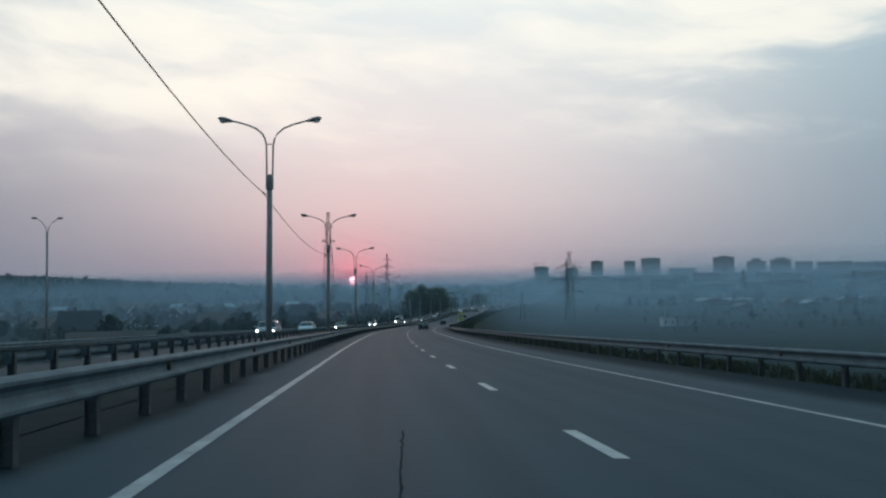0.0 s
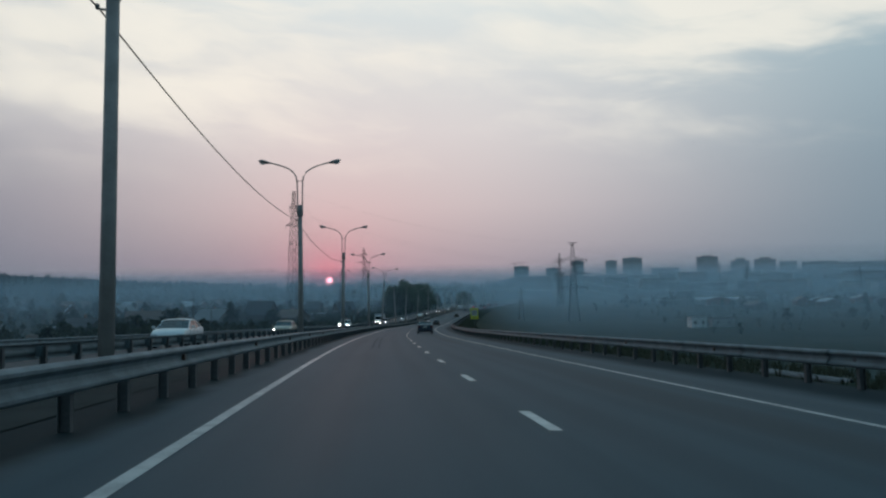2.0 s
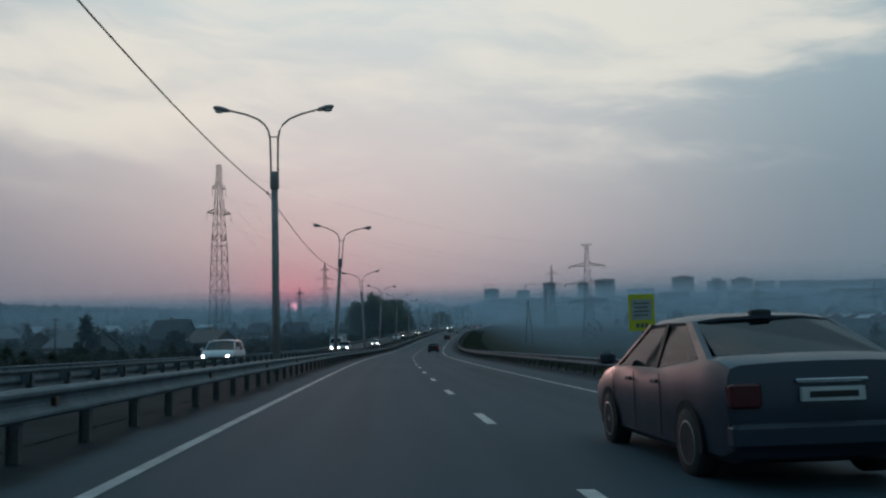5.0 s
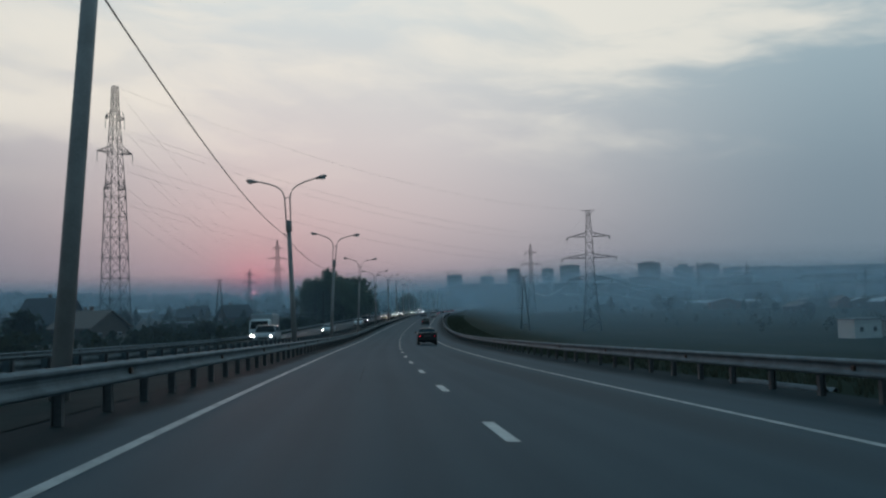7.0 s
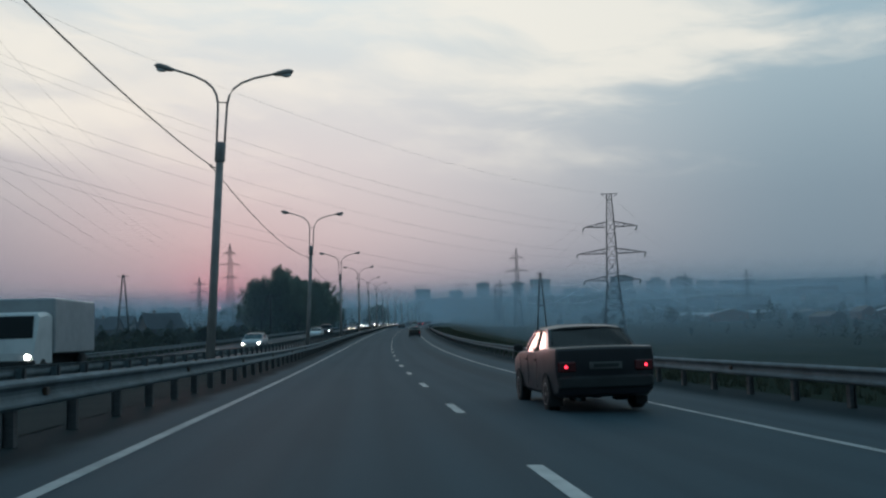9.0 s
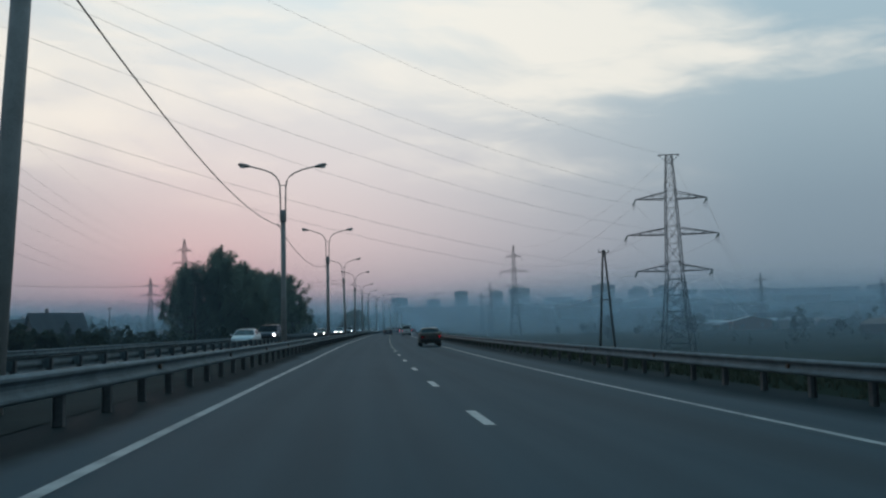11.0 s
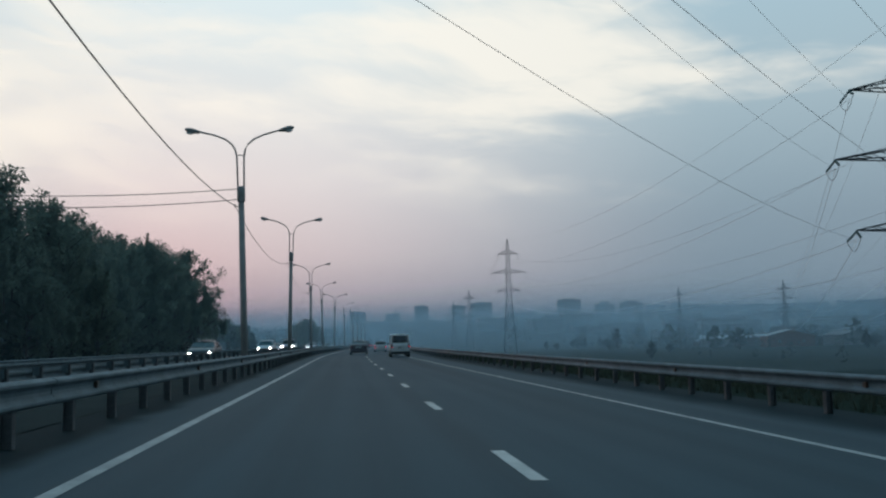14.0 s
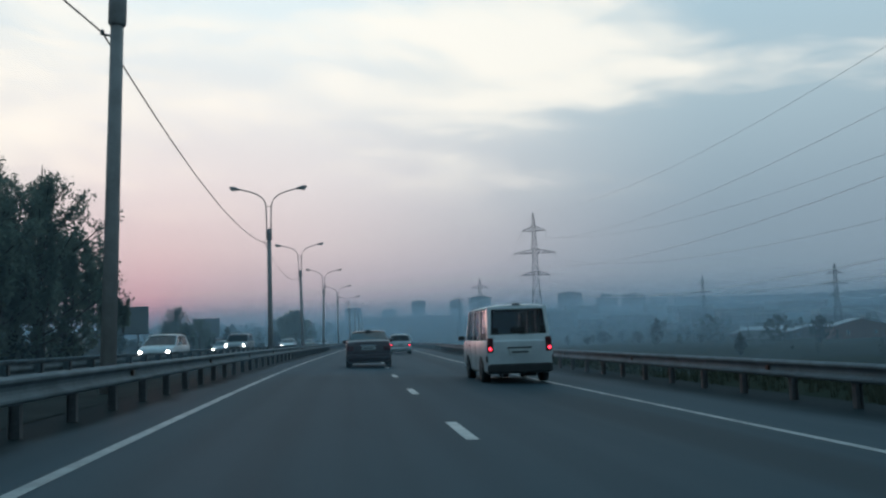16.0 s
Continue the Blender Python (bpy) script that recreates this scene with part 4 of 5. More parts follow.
    # wheels
    for f in (f_ra, f_fa):
        for s in (-1, 1):
            q = Mesh()
            rows = [[(s * x, Y(f) + r * math.cos(a), wr + r * math.sin(a)) for a in (2 * math.pi * j / 20 for j in range(20))]
                    for x, r in ((hw - 0.20, wr * 0.7), (hw - 0.19, wr * 0.97), (hw - 0.16, wr), (hw - 0.03, wr), (hw + 0.002, wr * 0.96), (hw + 0.006, wr * 0.66))]
            q.grid(rows, True, True, True)
            wheel = part("wheel", q, RUBBER, car)
            q = Mesh()
            rows = [[(s * x, Y(f) + r * math.cos(a), wr + r * math.sin(a)) for a in (2 * math.pi * j / 16 for j in range(16))]
                    for x, r in ((hw - 0.03, wr * 0.64), (hw + 0.008, wr * 0.64), (hw + 0.008, wr * 0.60), (hw - 0.004, wr * 0.52), (hw + 0.002, wr * 0.3), (hw + 0.006, wr * 0.12))]
            q.grid(rows, True, True, True)
            part("rim", q, RIM, wheel)
            q = Mesh()
            rows = [[(s * x, Y(f) + r * math.cos(a), wr + 0.02 + r * math.sin(a)) for a in (math.pi * (j / 14 * 1.16 - 0.08) for j in range(15))] for x, r in ((hw - 0.02, wr * 1.15), (hw + 0.003, wr * 1.15), (hw + 0.003, wr * 0.9), (hw - 0.02, wr * 0.9))]
            q.grid(rows, False)
            part("wheel_arch", q, ARCH, car)
    # lights
    lw, lh = (0.30, 0.17) if shape == "saloon_boxy" else ((0.15, 0.36) if van else (0.26, 0.2))
    lz = boot - 0.30 if not van else 0.96
    for s in (-1, 1):
        q = Mesh()
        x0, x1 = sorted((s * (hw * 0.95), s * (hw * 0.95 - lw)))
        q.box((x0, -L / 2 - 0.03, lz - lh / 2), (x1, -L / 2 + 0.10, lz + lh / 2), 0.02)
        tail = part("tail_light", q, RED, car, "red tail light")
        if lights == "rear":
            q = Mesh()
            cx = s * (hw * 0.95 - lw * 0.42)
            q.ball((cx, -L / 2 - 0.034, lz - (lh * 0.24 if van else 0.0)), (0.024, 0.02, 0.024) if shape == "saloon_boxy" else (0.055, 0.02, 0.05) if not van else (0.036, 0.02, 0.04), 10, 6)
            part("lit_bulb", q, LIT_RED, tail, "glowing red lamp")
        q = Mesh()
        hz = hood - 0.24 if not van else 0.80
        x0, x1 = sorted((s * hw * 0.90, s * (hw * 0.90 - 0.34)))
        q.box((x0, L / 2 - 0.20, hz - 0.08), (x1, L / 2 - 0.012, hz + 0.07), 0.03)
        lamp = part("headlight", q, CLEAR, car, "clear headlight")
        if lights == "front":
            q = Mesh()
            q.ball((s * hw * 0.74, L / 2 - 0.01, hz), (0.080, 0.025, 0.062), 12, 6)
            part("lit_bulb", q, LIT_WHITE, lamp, "glowing white lamp")
        q = Mesh()
        q.box((s * (hw + 0.10) - 0.09, wf[0] - 0.30, belt + 0.0), (s * (hw + 0.10) + 0.09, wf[0] - 0.20, belt + 0.14), 0.03)
        part("mirror", q, PLASTIC if shape in ("saloon_boxy", "van") else paint, car, "door mirror")
        for f in (0.40, 0.60) if not van else (0.66,):
            q = Mesh()
            q.box((s * hw * 0.99 - 0.022, Y(f) - 0.09, belt - 0.16), (s * hw * 0.99 + 0.022, Y(f) + 0.09, belt - 0.125), 0.008)
            part("door_handle", q, PLASTIC, car)
        for f in ((0.36, 0.555, 0.74) if not van else (0.40, 0.62, 0.80)):
            q = Mesh()
            q.box((s * hw * 1.0 - 0.004, Y(f) - 0.006, g + 0.10), (s * hw * 1.0 + 0.001, Y(f) + 0.006, belt - 0.06))
            part("door_gap", q, ARCH, car)
        if van:
            q = Mesh()
            q.box((s * hw * 0.97 - 0.02, -L / 2 - 0.01, 0.55), (s * hw * 0.97 + 0.02, -L / 2 + 0.1, 0.70), 0.01)
            part("corner_guard", q, PLASTIC, car)
    # plate: a white plate with a plain dark bar
    zp = (boot - 0.30) if shape in ("saloon", "hatch", "crossover", "suv") else (g + 0.50 if shape == "saloon_boxy" else 0.78)
    for yy, zz, s in ((-L / 2 - 0.045, zp, -1), (L / 2 + 0.04, g + 0.2, 1)):
        q = Mesh()
        q.box((-0.26, min(yy, yy - s * 0.06), zz - 0.056), (0.26, max(yy, yy - s * 0.06), zz + 0.056), 0.004)
        plate = part("number_plate", q, PLATE if shape != "saloon_boxy" else OLDPLATE, car, "white plate with a dark bar")
        q = Mesh()
        q.box((-0.20, yy - 0.004, zz - 0.025), (0.20, yy + 0.004, zz + 0.025))
        part("plate_bar", q, PLATEBAR, plate)
    if van or shape in ("saloon", "hatch", "crossover"):
        q = Mesh()
        q.box((-0.30, -L / 2 - 0.04, zp + 0.09), (0.30, -L / 2 + 0.03, zp + 0.125), 0.008)
        part("trunk_trim", q, CHROME if not van else PLASTIC, car)
    if shape == "saloon_boxy" or van:
        for s in (-0.42, 0.30):
            q = Mesh()
            q.box((s, -L / 2 + 0.55, 0.16), (s + 0.22, -L / 2 + 0.80, g + 0.05), 0.02)
            part("underbody", q, ARCH, car)
        q = Mesh()
        q.tube([(-0.45, -L / 2 + 0.4, 0.24), (-0.45, -L / 2 - 0.02, 0.22)], 0.03, 8)
        part("exhaust_pipe", q, POSTSTEEL, car)
    if shape == "saloon_boxy":
        for s in (-1, 1):
            q = Mesh()
            q.box((s * (hw - 0.11) - 0.10, Y(f_ra) - wr - 0.06, 0.10), (s * (hw - 0.11) + 0.10, Y(f_ra) - wr - 0.045, 0.36), 0.004)
            part("mud_flap", q, RUBBER, car)
    if roof_rack:
        for s in (-1, 1):
            q = Mesh()
            q.tube([(s * wr_top * 0.88, rr[0] + 0.15, zr + 0.0), (s * wr_top * 0.88, rr[0] + 0.22, zr + 0.05), (s * wr_top * 0.88, rf[0] - 0.22, zr + 0.05), (s * wr_top * 0.88, rf[0] - 0.15, zr + 0.0)], 0.016, 6)
            part("roof_rail", q, PLASTIC, car)
    if shape in ("saloon", "van"):
        q = Mesh()
        q.box((-0.10, rr[0] - 0.02, zr - 0.06), (0.10, rr[0] + 0.06, zr + 0.01), 0.012)
        part("high_stop_light", q, PLASTIC, car)
    return car


def truck(at):
    t = thing("truck", "white box truck with lit headlights in the oncoming lane", "truck", at)
    q = Mesh()
    q.box((-1.12, -3.4, 0.95), (1.12, 1.5, 3.1), 0.05)
    part("cargo_box", q, SILVER, t, "pale grey cargo box")
    q = Mesh()
    rows = []
    for y, zt, w in ((1.6, 2.5, 1.05), (2.2, 2.55, 1.06), (2.9, 2.45, 1.05), (3.3, 1.5, 1.04), (3.4, 1.0, 1.0)):
        rows.append([(-w, y, 0.6), (w, y, 0.6), (w, y, zt - 0.15), (w * 0.9, y, zt), (-w * 0.9, y, zt), (-w, y, zt - 0.15)])
    q.grid(rows, False, True, True)
    part("cab", q, WHITE, t)
    q = Mesh()
    q.poly([(0.95, 3.31, 1.55), (-0.95, 3.31, 1.55), (-0.86, 2.96, 2.38), (0.86, 2.96, 2.38)])
    part("windscreen", q, DARKGLASS, t)
    for s in (-1, 1):
        for y in (-2.2, 2.5):
            q = Mesh()
            rows = [[(s * x, y + r * math.cos(a), 0.45 + r * math.sin(a)) for a in (2 * math.pi * j / 18 for j in range(18))] for x, r in ((0.72, 0.4), (0.74, 0.45), (1.04, 0.45), (1.06, 0.3))]
            q.grid(rows, True, True, True)
            part("wheel", q, RUBBER, t)
        q = Mesh()
        q.ball((s * 0.8, 3.41, 0.85), (0.1, 0.03, 0.09), 10, 6)
        part("headlight", q, LIT_WHITE, t, "glowing white lamp")
    q = Mesh()
    q.box((-1.05, 3.25, 0.5), (1.05, 3.48, 0.74), 0.04)
    part("bumper", q, PLASTIC, t)
    q = Mesh()
    q.box((-0.5, -3.3, 0.5), (0.5, 3.0, 0.95), 0.02)
    part("chassis", q, ARCH, t)


make_car("saloon_boxy", GREYGREEN, "dusty grey-green boxy saloon with lit tail lights", "car", "rear", on_road(2.92, 400.0), "saloon_car", glass=glazing("side_window_pale", (0.78, 0.75, 0.71), 1.5))
make_car("van", WHITE, "white minibus with black bumper and lit tail lights", "van", "rear", on_road(2.87, 492.6), "minibus")
make_car("saloon", MAROON, "dark maroon modern saloon seen from behind", "car", "none", on_road(-0.68, 505.2), "saloon_car")
make_car("hatch", WHITE, "small white hatchback with lit tail lights", "car", "rear", on_road(1.65, 537.6), "hatchback_car")
make_car("saloon_boxy", BLACK, "dark old saloon in the outer lane", "car", "rear", on_road(2.3, 289.3), "saloon_car")
make_car("saloon", DARKBLUE, "dark blue saloon in the outer lane", "car", "none", on_road(2.0, 163.6), "saloon_car")
for lat, y, shape, paint, lab in ((-1.9, 577.1, "hatch", SILVER, "silver hatchback queueing with lit tail lights"), (1.8, 592.1, "saloon", BLACK, "black saloon queueing with lit tail lights"),
                                  (-1.8, 614.1, "suv", DARKBLUE, "dark off-roader queueing with lit tail lights"), (1.9, 640.1, "saloon", MAROON, "maroon saloon with lit tail lights far ahead"),
                                  (-1.8, 660.1, "saloon", SILVER, "silver saloon with lit tail lights far ahead"), (1.8, 694.1, "hatch", MAROON, "red hatchback far ahead in the haze")):
    make_car(shape, paint, lab, "car", "rear", on_road(lat, y), {"hatch": "hatchback_car", "suv": "off_road_car"}.get(shape, "saloon_car"), group="queue ahead")
for lat, y, shape, paint, lab, lit in (
        (-11.6, 74.1, "hatch", SILVER, "silver hatchback with lit headlights, oncoming", "front"),
        (-12.2, 108.1, "saloon", WHITE, "white saloon in the oncoming lane, lights off", "none"),
        (-11.2, 143.9, "saloon", BEIGE, "pale gold saloon with lit headlights, oncoming", "front"),
        (-10.9, 204.9, "crossover", WHITE, "white crossover with roof rails and lit headlights", "front"),
        (-11.3, 290.3, "suv", SILVER, "silver off-roader with lit headlights, oncoming", "front"),
        (-11.4, 348.2, "saloon", SILVER, "silver saloon in the oncoming lane", "front"),
        (-11.2, 401.2, "saloon", WHITE, "white saloon in the oncoming lane, lights off", "none"),
        (-11.0, 413.7, "suv", DARKBLUE, "dark off-roader with lit headlights, oncoming", "front"),
        (-11.2, 477.1, "saloon", BLACK, "black saloon in the oncoming lane, one light lit", "front"),
        (-11.1, 515.1, "crossover", WHITE, "white crossover with lit headlights, oncoming", "front"),
        (-11.2, 541.1, "suv", SILVER, "pale off-roader with lit headlights, oncoming", "front"),
        (-14.6, 554.1, "saloon", SILVER, "silver saloon with lit headlights, oncoming", "front"),
        (-11.2, 580.1, "saloon", WHITE, "white saloon with lit headlights, oncoming", "front"),
        (-11.2, 610.1, "hatch", BEIGE, "pale hatchback with lit headlights far off", "front"),
        (-11.2, 647.1, "saloon", WHITE, "white saloon with lit headlights far off", "front"),
        (-14.6, 682.1, "suv", SILVER, "silver off-roader with lit headlights far off", "front")):
    make_car(shape, paint, lab, "car", lit, on_road(lat, y, 0.0, 180.0), {"hatch": "hatchback_car", "suv": "off_road_car", "crossover": "crossover_car"}.get(shape, "saloon_car"), roof_rack=shape in ("crossover", "suv"), group="oncoming traffic")
truck(on_road(-14.6, 310.3, 0.0, 180.0))

# ---------------------------------------------------------------- trees and bushes
def leaf_material(name, a, b):
    mat = bpy.data.materials.new(name)
    mat.use_nodes = True
    n = Nodes(mat.node_tree)
    p = n.add("ShaderNodeBsdfPrincipled")
    isl = n.add("ShaderNodeNewGeometry").outputs["Random Per Island"]
    co = n.add("ShaderNodeTexCoord").outputs["Object"]
    f = n.math("ADD", n.math("MULTIPLY", isl, 0.6), n.math("MULTIPLY", n.noise(co, 0.5, 3.0), 0.4))
    n.put(p.inputs["Base Color"], n.mix(f, rgb(*a), rgb(*b)))
    p.inputs["Roughness"].default_value = 0.8
    p.inputs["Specular IOR Level"].default_value = 0.15
    t = n.add("ShaderNodeBsdfTranslucent")
    n.put(t.inputs[0], n.mix(f, rgb(*a), rgb(*b)))
    m = n.add("ShaderNodeMixShader")
    m.inputs[0].default_value = 0.58
    n.put(m.inputs[1], p.outputs[0])
    n.put(m.inputs[2], t.outputs[0])
    n.put(n.add("ShaderNodeOutputMaterial").inputs[0], m.outputs[0])
    return mat


LEAF = leaf_material("poplar_leaves", (0.135, 0.170, 0.132), (0.205, 0.240, 0.185))
NEEDLE = leaf_material("dark_leaves", (0.032, 0.046, 0.036), (0.058, 0.074, 0.054))
BARK = surface("bark", (0.075, 0.062, 0.05), 0.95, dark=(0.035, 0.03, 0.025), scale=4, bump=0.5)


def tree_meshes(seed, h, spread, leaves, leaf, low=0.12, peaks=20):
    """A trunk with limbs, and a crown of leaf sprays set round many branch tips."""
    rnd = random.Random(seed)
    wood, crown = Mesh(), Mesh()
    wood.tube([(0, 0, -0.3), (0.1, 0, h * 0.25), (-0.05, 0.1, h * 0.55), (0.05, 0, h * 0.93)], [h * 0.022, h * 0.018, h * 0.011, 0.02], 8)
    tips = []
    for k in range(40):
        f = low + (0.92 - low) * (k + rnd.random()) / 40
        a = k * 2.4 + rnd.uniform(-0.5, 0.5)
        prof = min(1.0, (1.03 - f) / 0.62) ** 0.85 * min(1.0, 0.55 + (f - low) * 2.2)
        reach = spread * prof * rnd.uniform(0.55, 1.08)
        z0 = h * f * 0.85
        end = Vector((math.cos(a) * reach, math.sin(a) * reach, min(h * f + reach * 0.55, h * (0.90 - 0.22 * reach / spread))))
        mid = Vector((math.cos(a) * reach * 0.45, math.sin(a) * reach * 0.45, z0 + (end.z - z0) * 0.35))
        wood.tube([(0, 0, z0), mid, end], [h * 0.006, h * 0.004, 0.012], 4, True, False)
        for q in (0.35, 0.6, 0.82, 1.0):
            tips.append((Vector((0, 0, z0)).lerp(mid, q * 2) if q < 0.5 else mid.lerp(end, q * 2 - 1), 0.5 + 0.5 * q))
    # leading shoots that stand up out of the crown
    for k in range(peaks):
        a = rnd.uniform(0, 6.28)
        r = rnd.uniform(0.0, 0.9) ** 0.7 * spread
        foot, tall = h * (0.70 - 0.44 * r / spread), h * rnd.uniform(0.13, 0.25) * (1.0 - 0.35 * r / spread)
        lean = rnd.uniform(0.9, 1.15)
        wood.tube([(math.cos(a) * r, math.sin(a) * r, foot - tall * 0.5), (math.cos(a) * r * lean, math.sin(a) * r * lean, foot + tall)], [0.05, 0.012], 4, True, False)
        for q in range(9):
            g = q / 8
            tips.append((Vector((math.cos(a) * r * (1 + (lean - 1) * g), math.sin(a) * r * (1 + (lean - 1) * g), foot + tall * g)), 0.92 - 0.78 * g))
        for q in range(leaves // 210):
            g = rnd.random() ** 0.8
            turn, wide = rnd.uniform(0, 6.28), (1.10 - g) * tall * 0.52 * rnd.random() ** 0.7 * (0.55 + 0.45 * math.sin(g * 17 + a * 5))
            k2 = 1 + (lean - 1) * g
            p = Vector((math.cos(a) * r * k2 + math.cos(turn) * wide, math.sin(a) * r * k2 + math.sin(turn) * wide, foot + tall * (g * 1.05)))
            u = Vector((math.cos(turn) * 0.6, math.sin(turn) * 0.6, rnd.uniform(0.5, 1.2))).normalized()
            v = u.orthogonal().normalized()
            s = leaf * rnd.uniform(0.6, 1.25)
            crown.poly([p - u * s, p + v * s * 0.5, p + u * s, p - v * s * 0.5])
    size = h * 0.055
    for k in range(leaves):
        c, w = tips[rnd.randrange(len(tips))]
        g = Vector((rnd.gauss(0, 1), rnd.gauss(0, 1), rnd.gauss(0, 1.15)))
        if g.length > 1.6:
            g *= 1.6 * rnd.random() ** 0.5 / g.length
        p = c + g * size * 0.56 * w
        if p.z < h * low * 0.6:
            continue
        u = Vector((rnd.gauss(0, 1), rnd.gauss(0, 1), abs(rnd.gauss(0.5, 1)))).normalized()
        v = u.orthogonal().normalized()
        s = leaf * rnd.uniform(0.6, 1.35)
        crown.poly([p - u * s, p + v * s * 0.55, p + u * s, p - v * s * 0.55])
    return wood.data("trunk", BARK), crown


def tree_kind(seed, h, spread, leaves, leaf, mat, low=0.12):
    wood, crown = tree_meshes(seed, h, spread, leaves, leaf, low)
    return wood, crown.data("crown", mat), h


TALL = [tree_kind(11, 16.0, 5.0, 24000, 0.135, LEAF, 0.04), tree_kind(12, 15.0, 5.2, 24000, 0.135, LEAF, 0.04), tree_kind(13, 12.0, 4.4, 19000, 0.125, LEAF, 0.03)]
MID = [tree_kind(21, 9.0, 3.4, 950, 0.50, NEEDLE, 0.06), tree_kind(22, 8.0, 3.6, 950, 0.50, NEEDLE, 0.06), tree_kind(23, 11.0, 2.6, 950, 0.50, NEEDLE, 0.06)]


def tree(kind, x, y, scale, label, group="", name="tree", turn=0.0):
    wood, crown, h = kind
    t = thing(name, label, "tree" if name == "tree" else "bush", pose(x, y, land_z(x, y) - 0.1, 0, 0, turn), group)
    s = Matrix.Scale(scale, 4)
    part("trunk", wood, None, t, at=s)
    part("crown", crown, None, t, at=s)


rnd = random.Random(5)
for lat, y, k, s in ((-32, 480, 1, 0.90), (-28, 481, 0, 0.93), (-29, 488, 0, 1.03), (-26.5, 494, 1, 1.03), (-28, 500, 0, 0.98), (-27.2, 505, 1, 1.0),
                     (-29.2, 511, 0, 0.92), (-26, 514, 1, 0.92), (-28.2, 520, 1, 1.05), (-25.7, 523, 0, 0.98), (-29, 529, 1, 1.05), (-27.5, 534, 1, 1.10), (-30.5, 538, 2, 1.3), (-25.0, 539, 2, 1.33), (-25.2, 545, 2, 1.05), (-24.5, 484, 2, 0.66), (-25, 491, 2, 0.72), (-23.6, 498, 2, 0.68), (-25.4, 508, 2, 0.75), (-24.8, 518, 2, 0.72), (-25.7, 528, 2, 1.22), (-32.5, 528, 0, 0.8), (-36, 492, 0, 0.92), (-38, 504, 1, 0.9), (-34, 516, 1, 0.85)):
    tree(TALL[k], hermite(y, 1) + lat, y, s * (1.06 if y > 489 else 1.14), "tall leafy poplar in a dense roadside clump", "roadside poplars", "tree", rnd.uniform(0, 360))
for lat, y, k, s in ((-33.2, 620, 2, 0.82), (-32.5, 634, 2, 0.66), (-23, 712, 2, 1.0), (-26, 727, 0, 0.8), (-30, 742, 1, 0.8), (-24, 757, 2, 0.9)):
    tree(TALL[k], hermite(y, 1) + lat, y, s, "leafy roadside tree fading into haze", "trees beyond the bend", "tree", rnd.uniform(0, 360))
# gardens and thickets of the village
for i in range(135):
    y = 60 + 900 * rnd.random() ** 1.15
    lat = -30 - 260 * rnd.random() ** 1.3 - (8 if y < 330 else 0)
    if 456 < y < 545 and lat > -45:
        continue
    k = rnd.randrange(3)
    tree(MID[k], hermite(y, 1) + lat, y, rnd.uniform(0.42, 0.85), "dark garden tree among village houses", "garden trees", "tree", rnd.uniform(0, 360))
for i in range(46):
    y = 120 + 380 * rnd.random()
    lat = -24 - 20 * rnd.random()
    if 456 < y < 545:
        continue
    tree(MID[rnd.randrange(2)], hermite(y, 1) + lat, y, rnd.uniform(0.16, 0.4), "scrubby bush beside the oncoming carriageway", "roadside bushes", "bush", rnd.uniform(0, 360))
for i in range(60):
    y = 420 + 560 * rnd.random()
    lat = 70 + 330 * rnd.random()
    tree(MID[rnd.randrange(3)], hermite(y, 1) + lat, y, rnd.uniform(0.4, 0.95), "dark tree on the hazy valley floor", "valley trees", "tree", rnd.uniform(0, 360))


def far_wood(name, label, spots, size, seed, sprays=34, leaf=0.13):
    """Woods far off: crowns of loose leaf sprays, too many to count."""
    r = random.Random(seed)
    m = Mesh()
    for x, y in spots:
        z = land_z(x, y)
        h = size * r.uniform(0.6, 1.3)
        w = h * r.uniform(0.28, 0.5)
        for k in range(sprays):
            f = r.random()
            a = r.uniform(0, 6.28)
            q = w * math.sin(math.pi * (0.12 + 0.86 * f)) * math.sqrt(r.random())
            p = Vector((x + math.cos(a) * q, y + math.sin(a) * q, z + h * (0.05 + 0.95 * f)))
            u = Vector((r.gauss(0, 1), r.gauss(0, 1), r.gauss(0, 1))).normalized() * h * leaf
            v = u.orthogonal().normalized() * h * leaf * 0.75
            m.poly([p - u, p + v, p + u, p - v])
    tagged(part(name, m, NEEDLE), label, "woods", kind="stuff")


spots = []
for i in range(900):
    y = 900 + 900 * rnd.random()
    spots.append((hermite(min(y, 1500), 1) - 40 - 1100 * rnd.random(), y))
far_wood("distant_woods", "hazy treeline behind the village roofs", spots, 10, 3)
spots = []
for i in range(700):
    y = 700 + 1000 * rnd.random()
    spots.append((hermite(min(y, 1500), 1) + 120 + 1100 * rnd.random(), y))
far_wood("distant_woods", "hazy treetops between buildings across the valley", spots, 9, 4)
spots = [(hermite(min(y, 1500), 1) - 250 - 700 * rnd.random(), y) for y in (300 + 700 * rnd.random() for i in range(500))]
far_wood("distant_woods", "dark orchard trees around the outer village", spots, 8, 6)

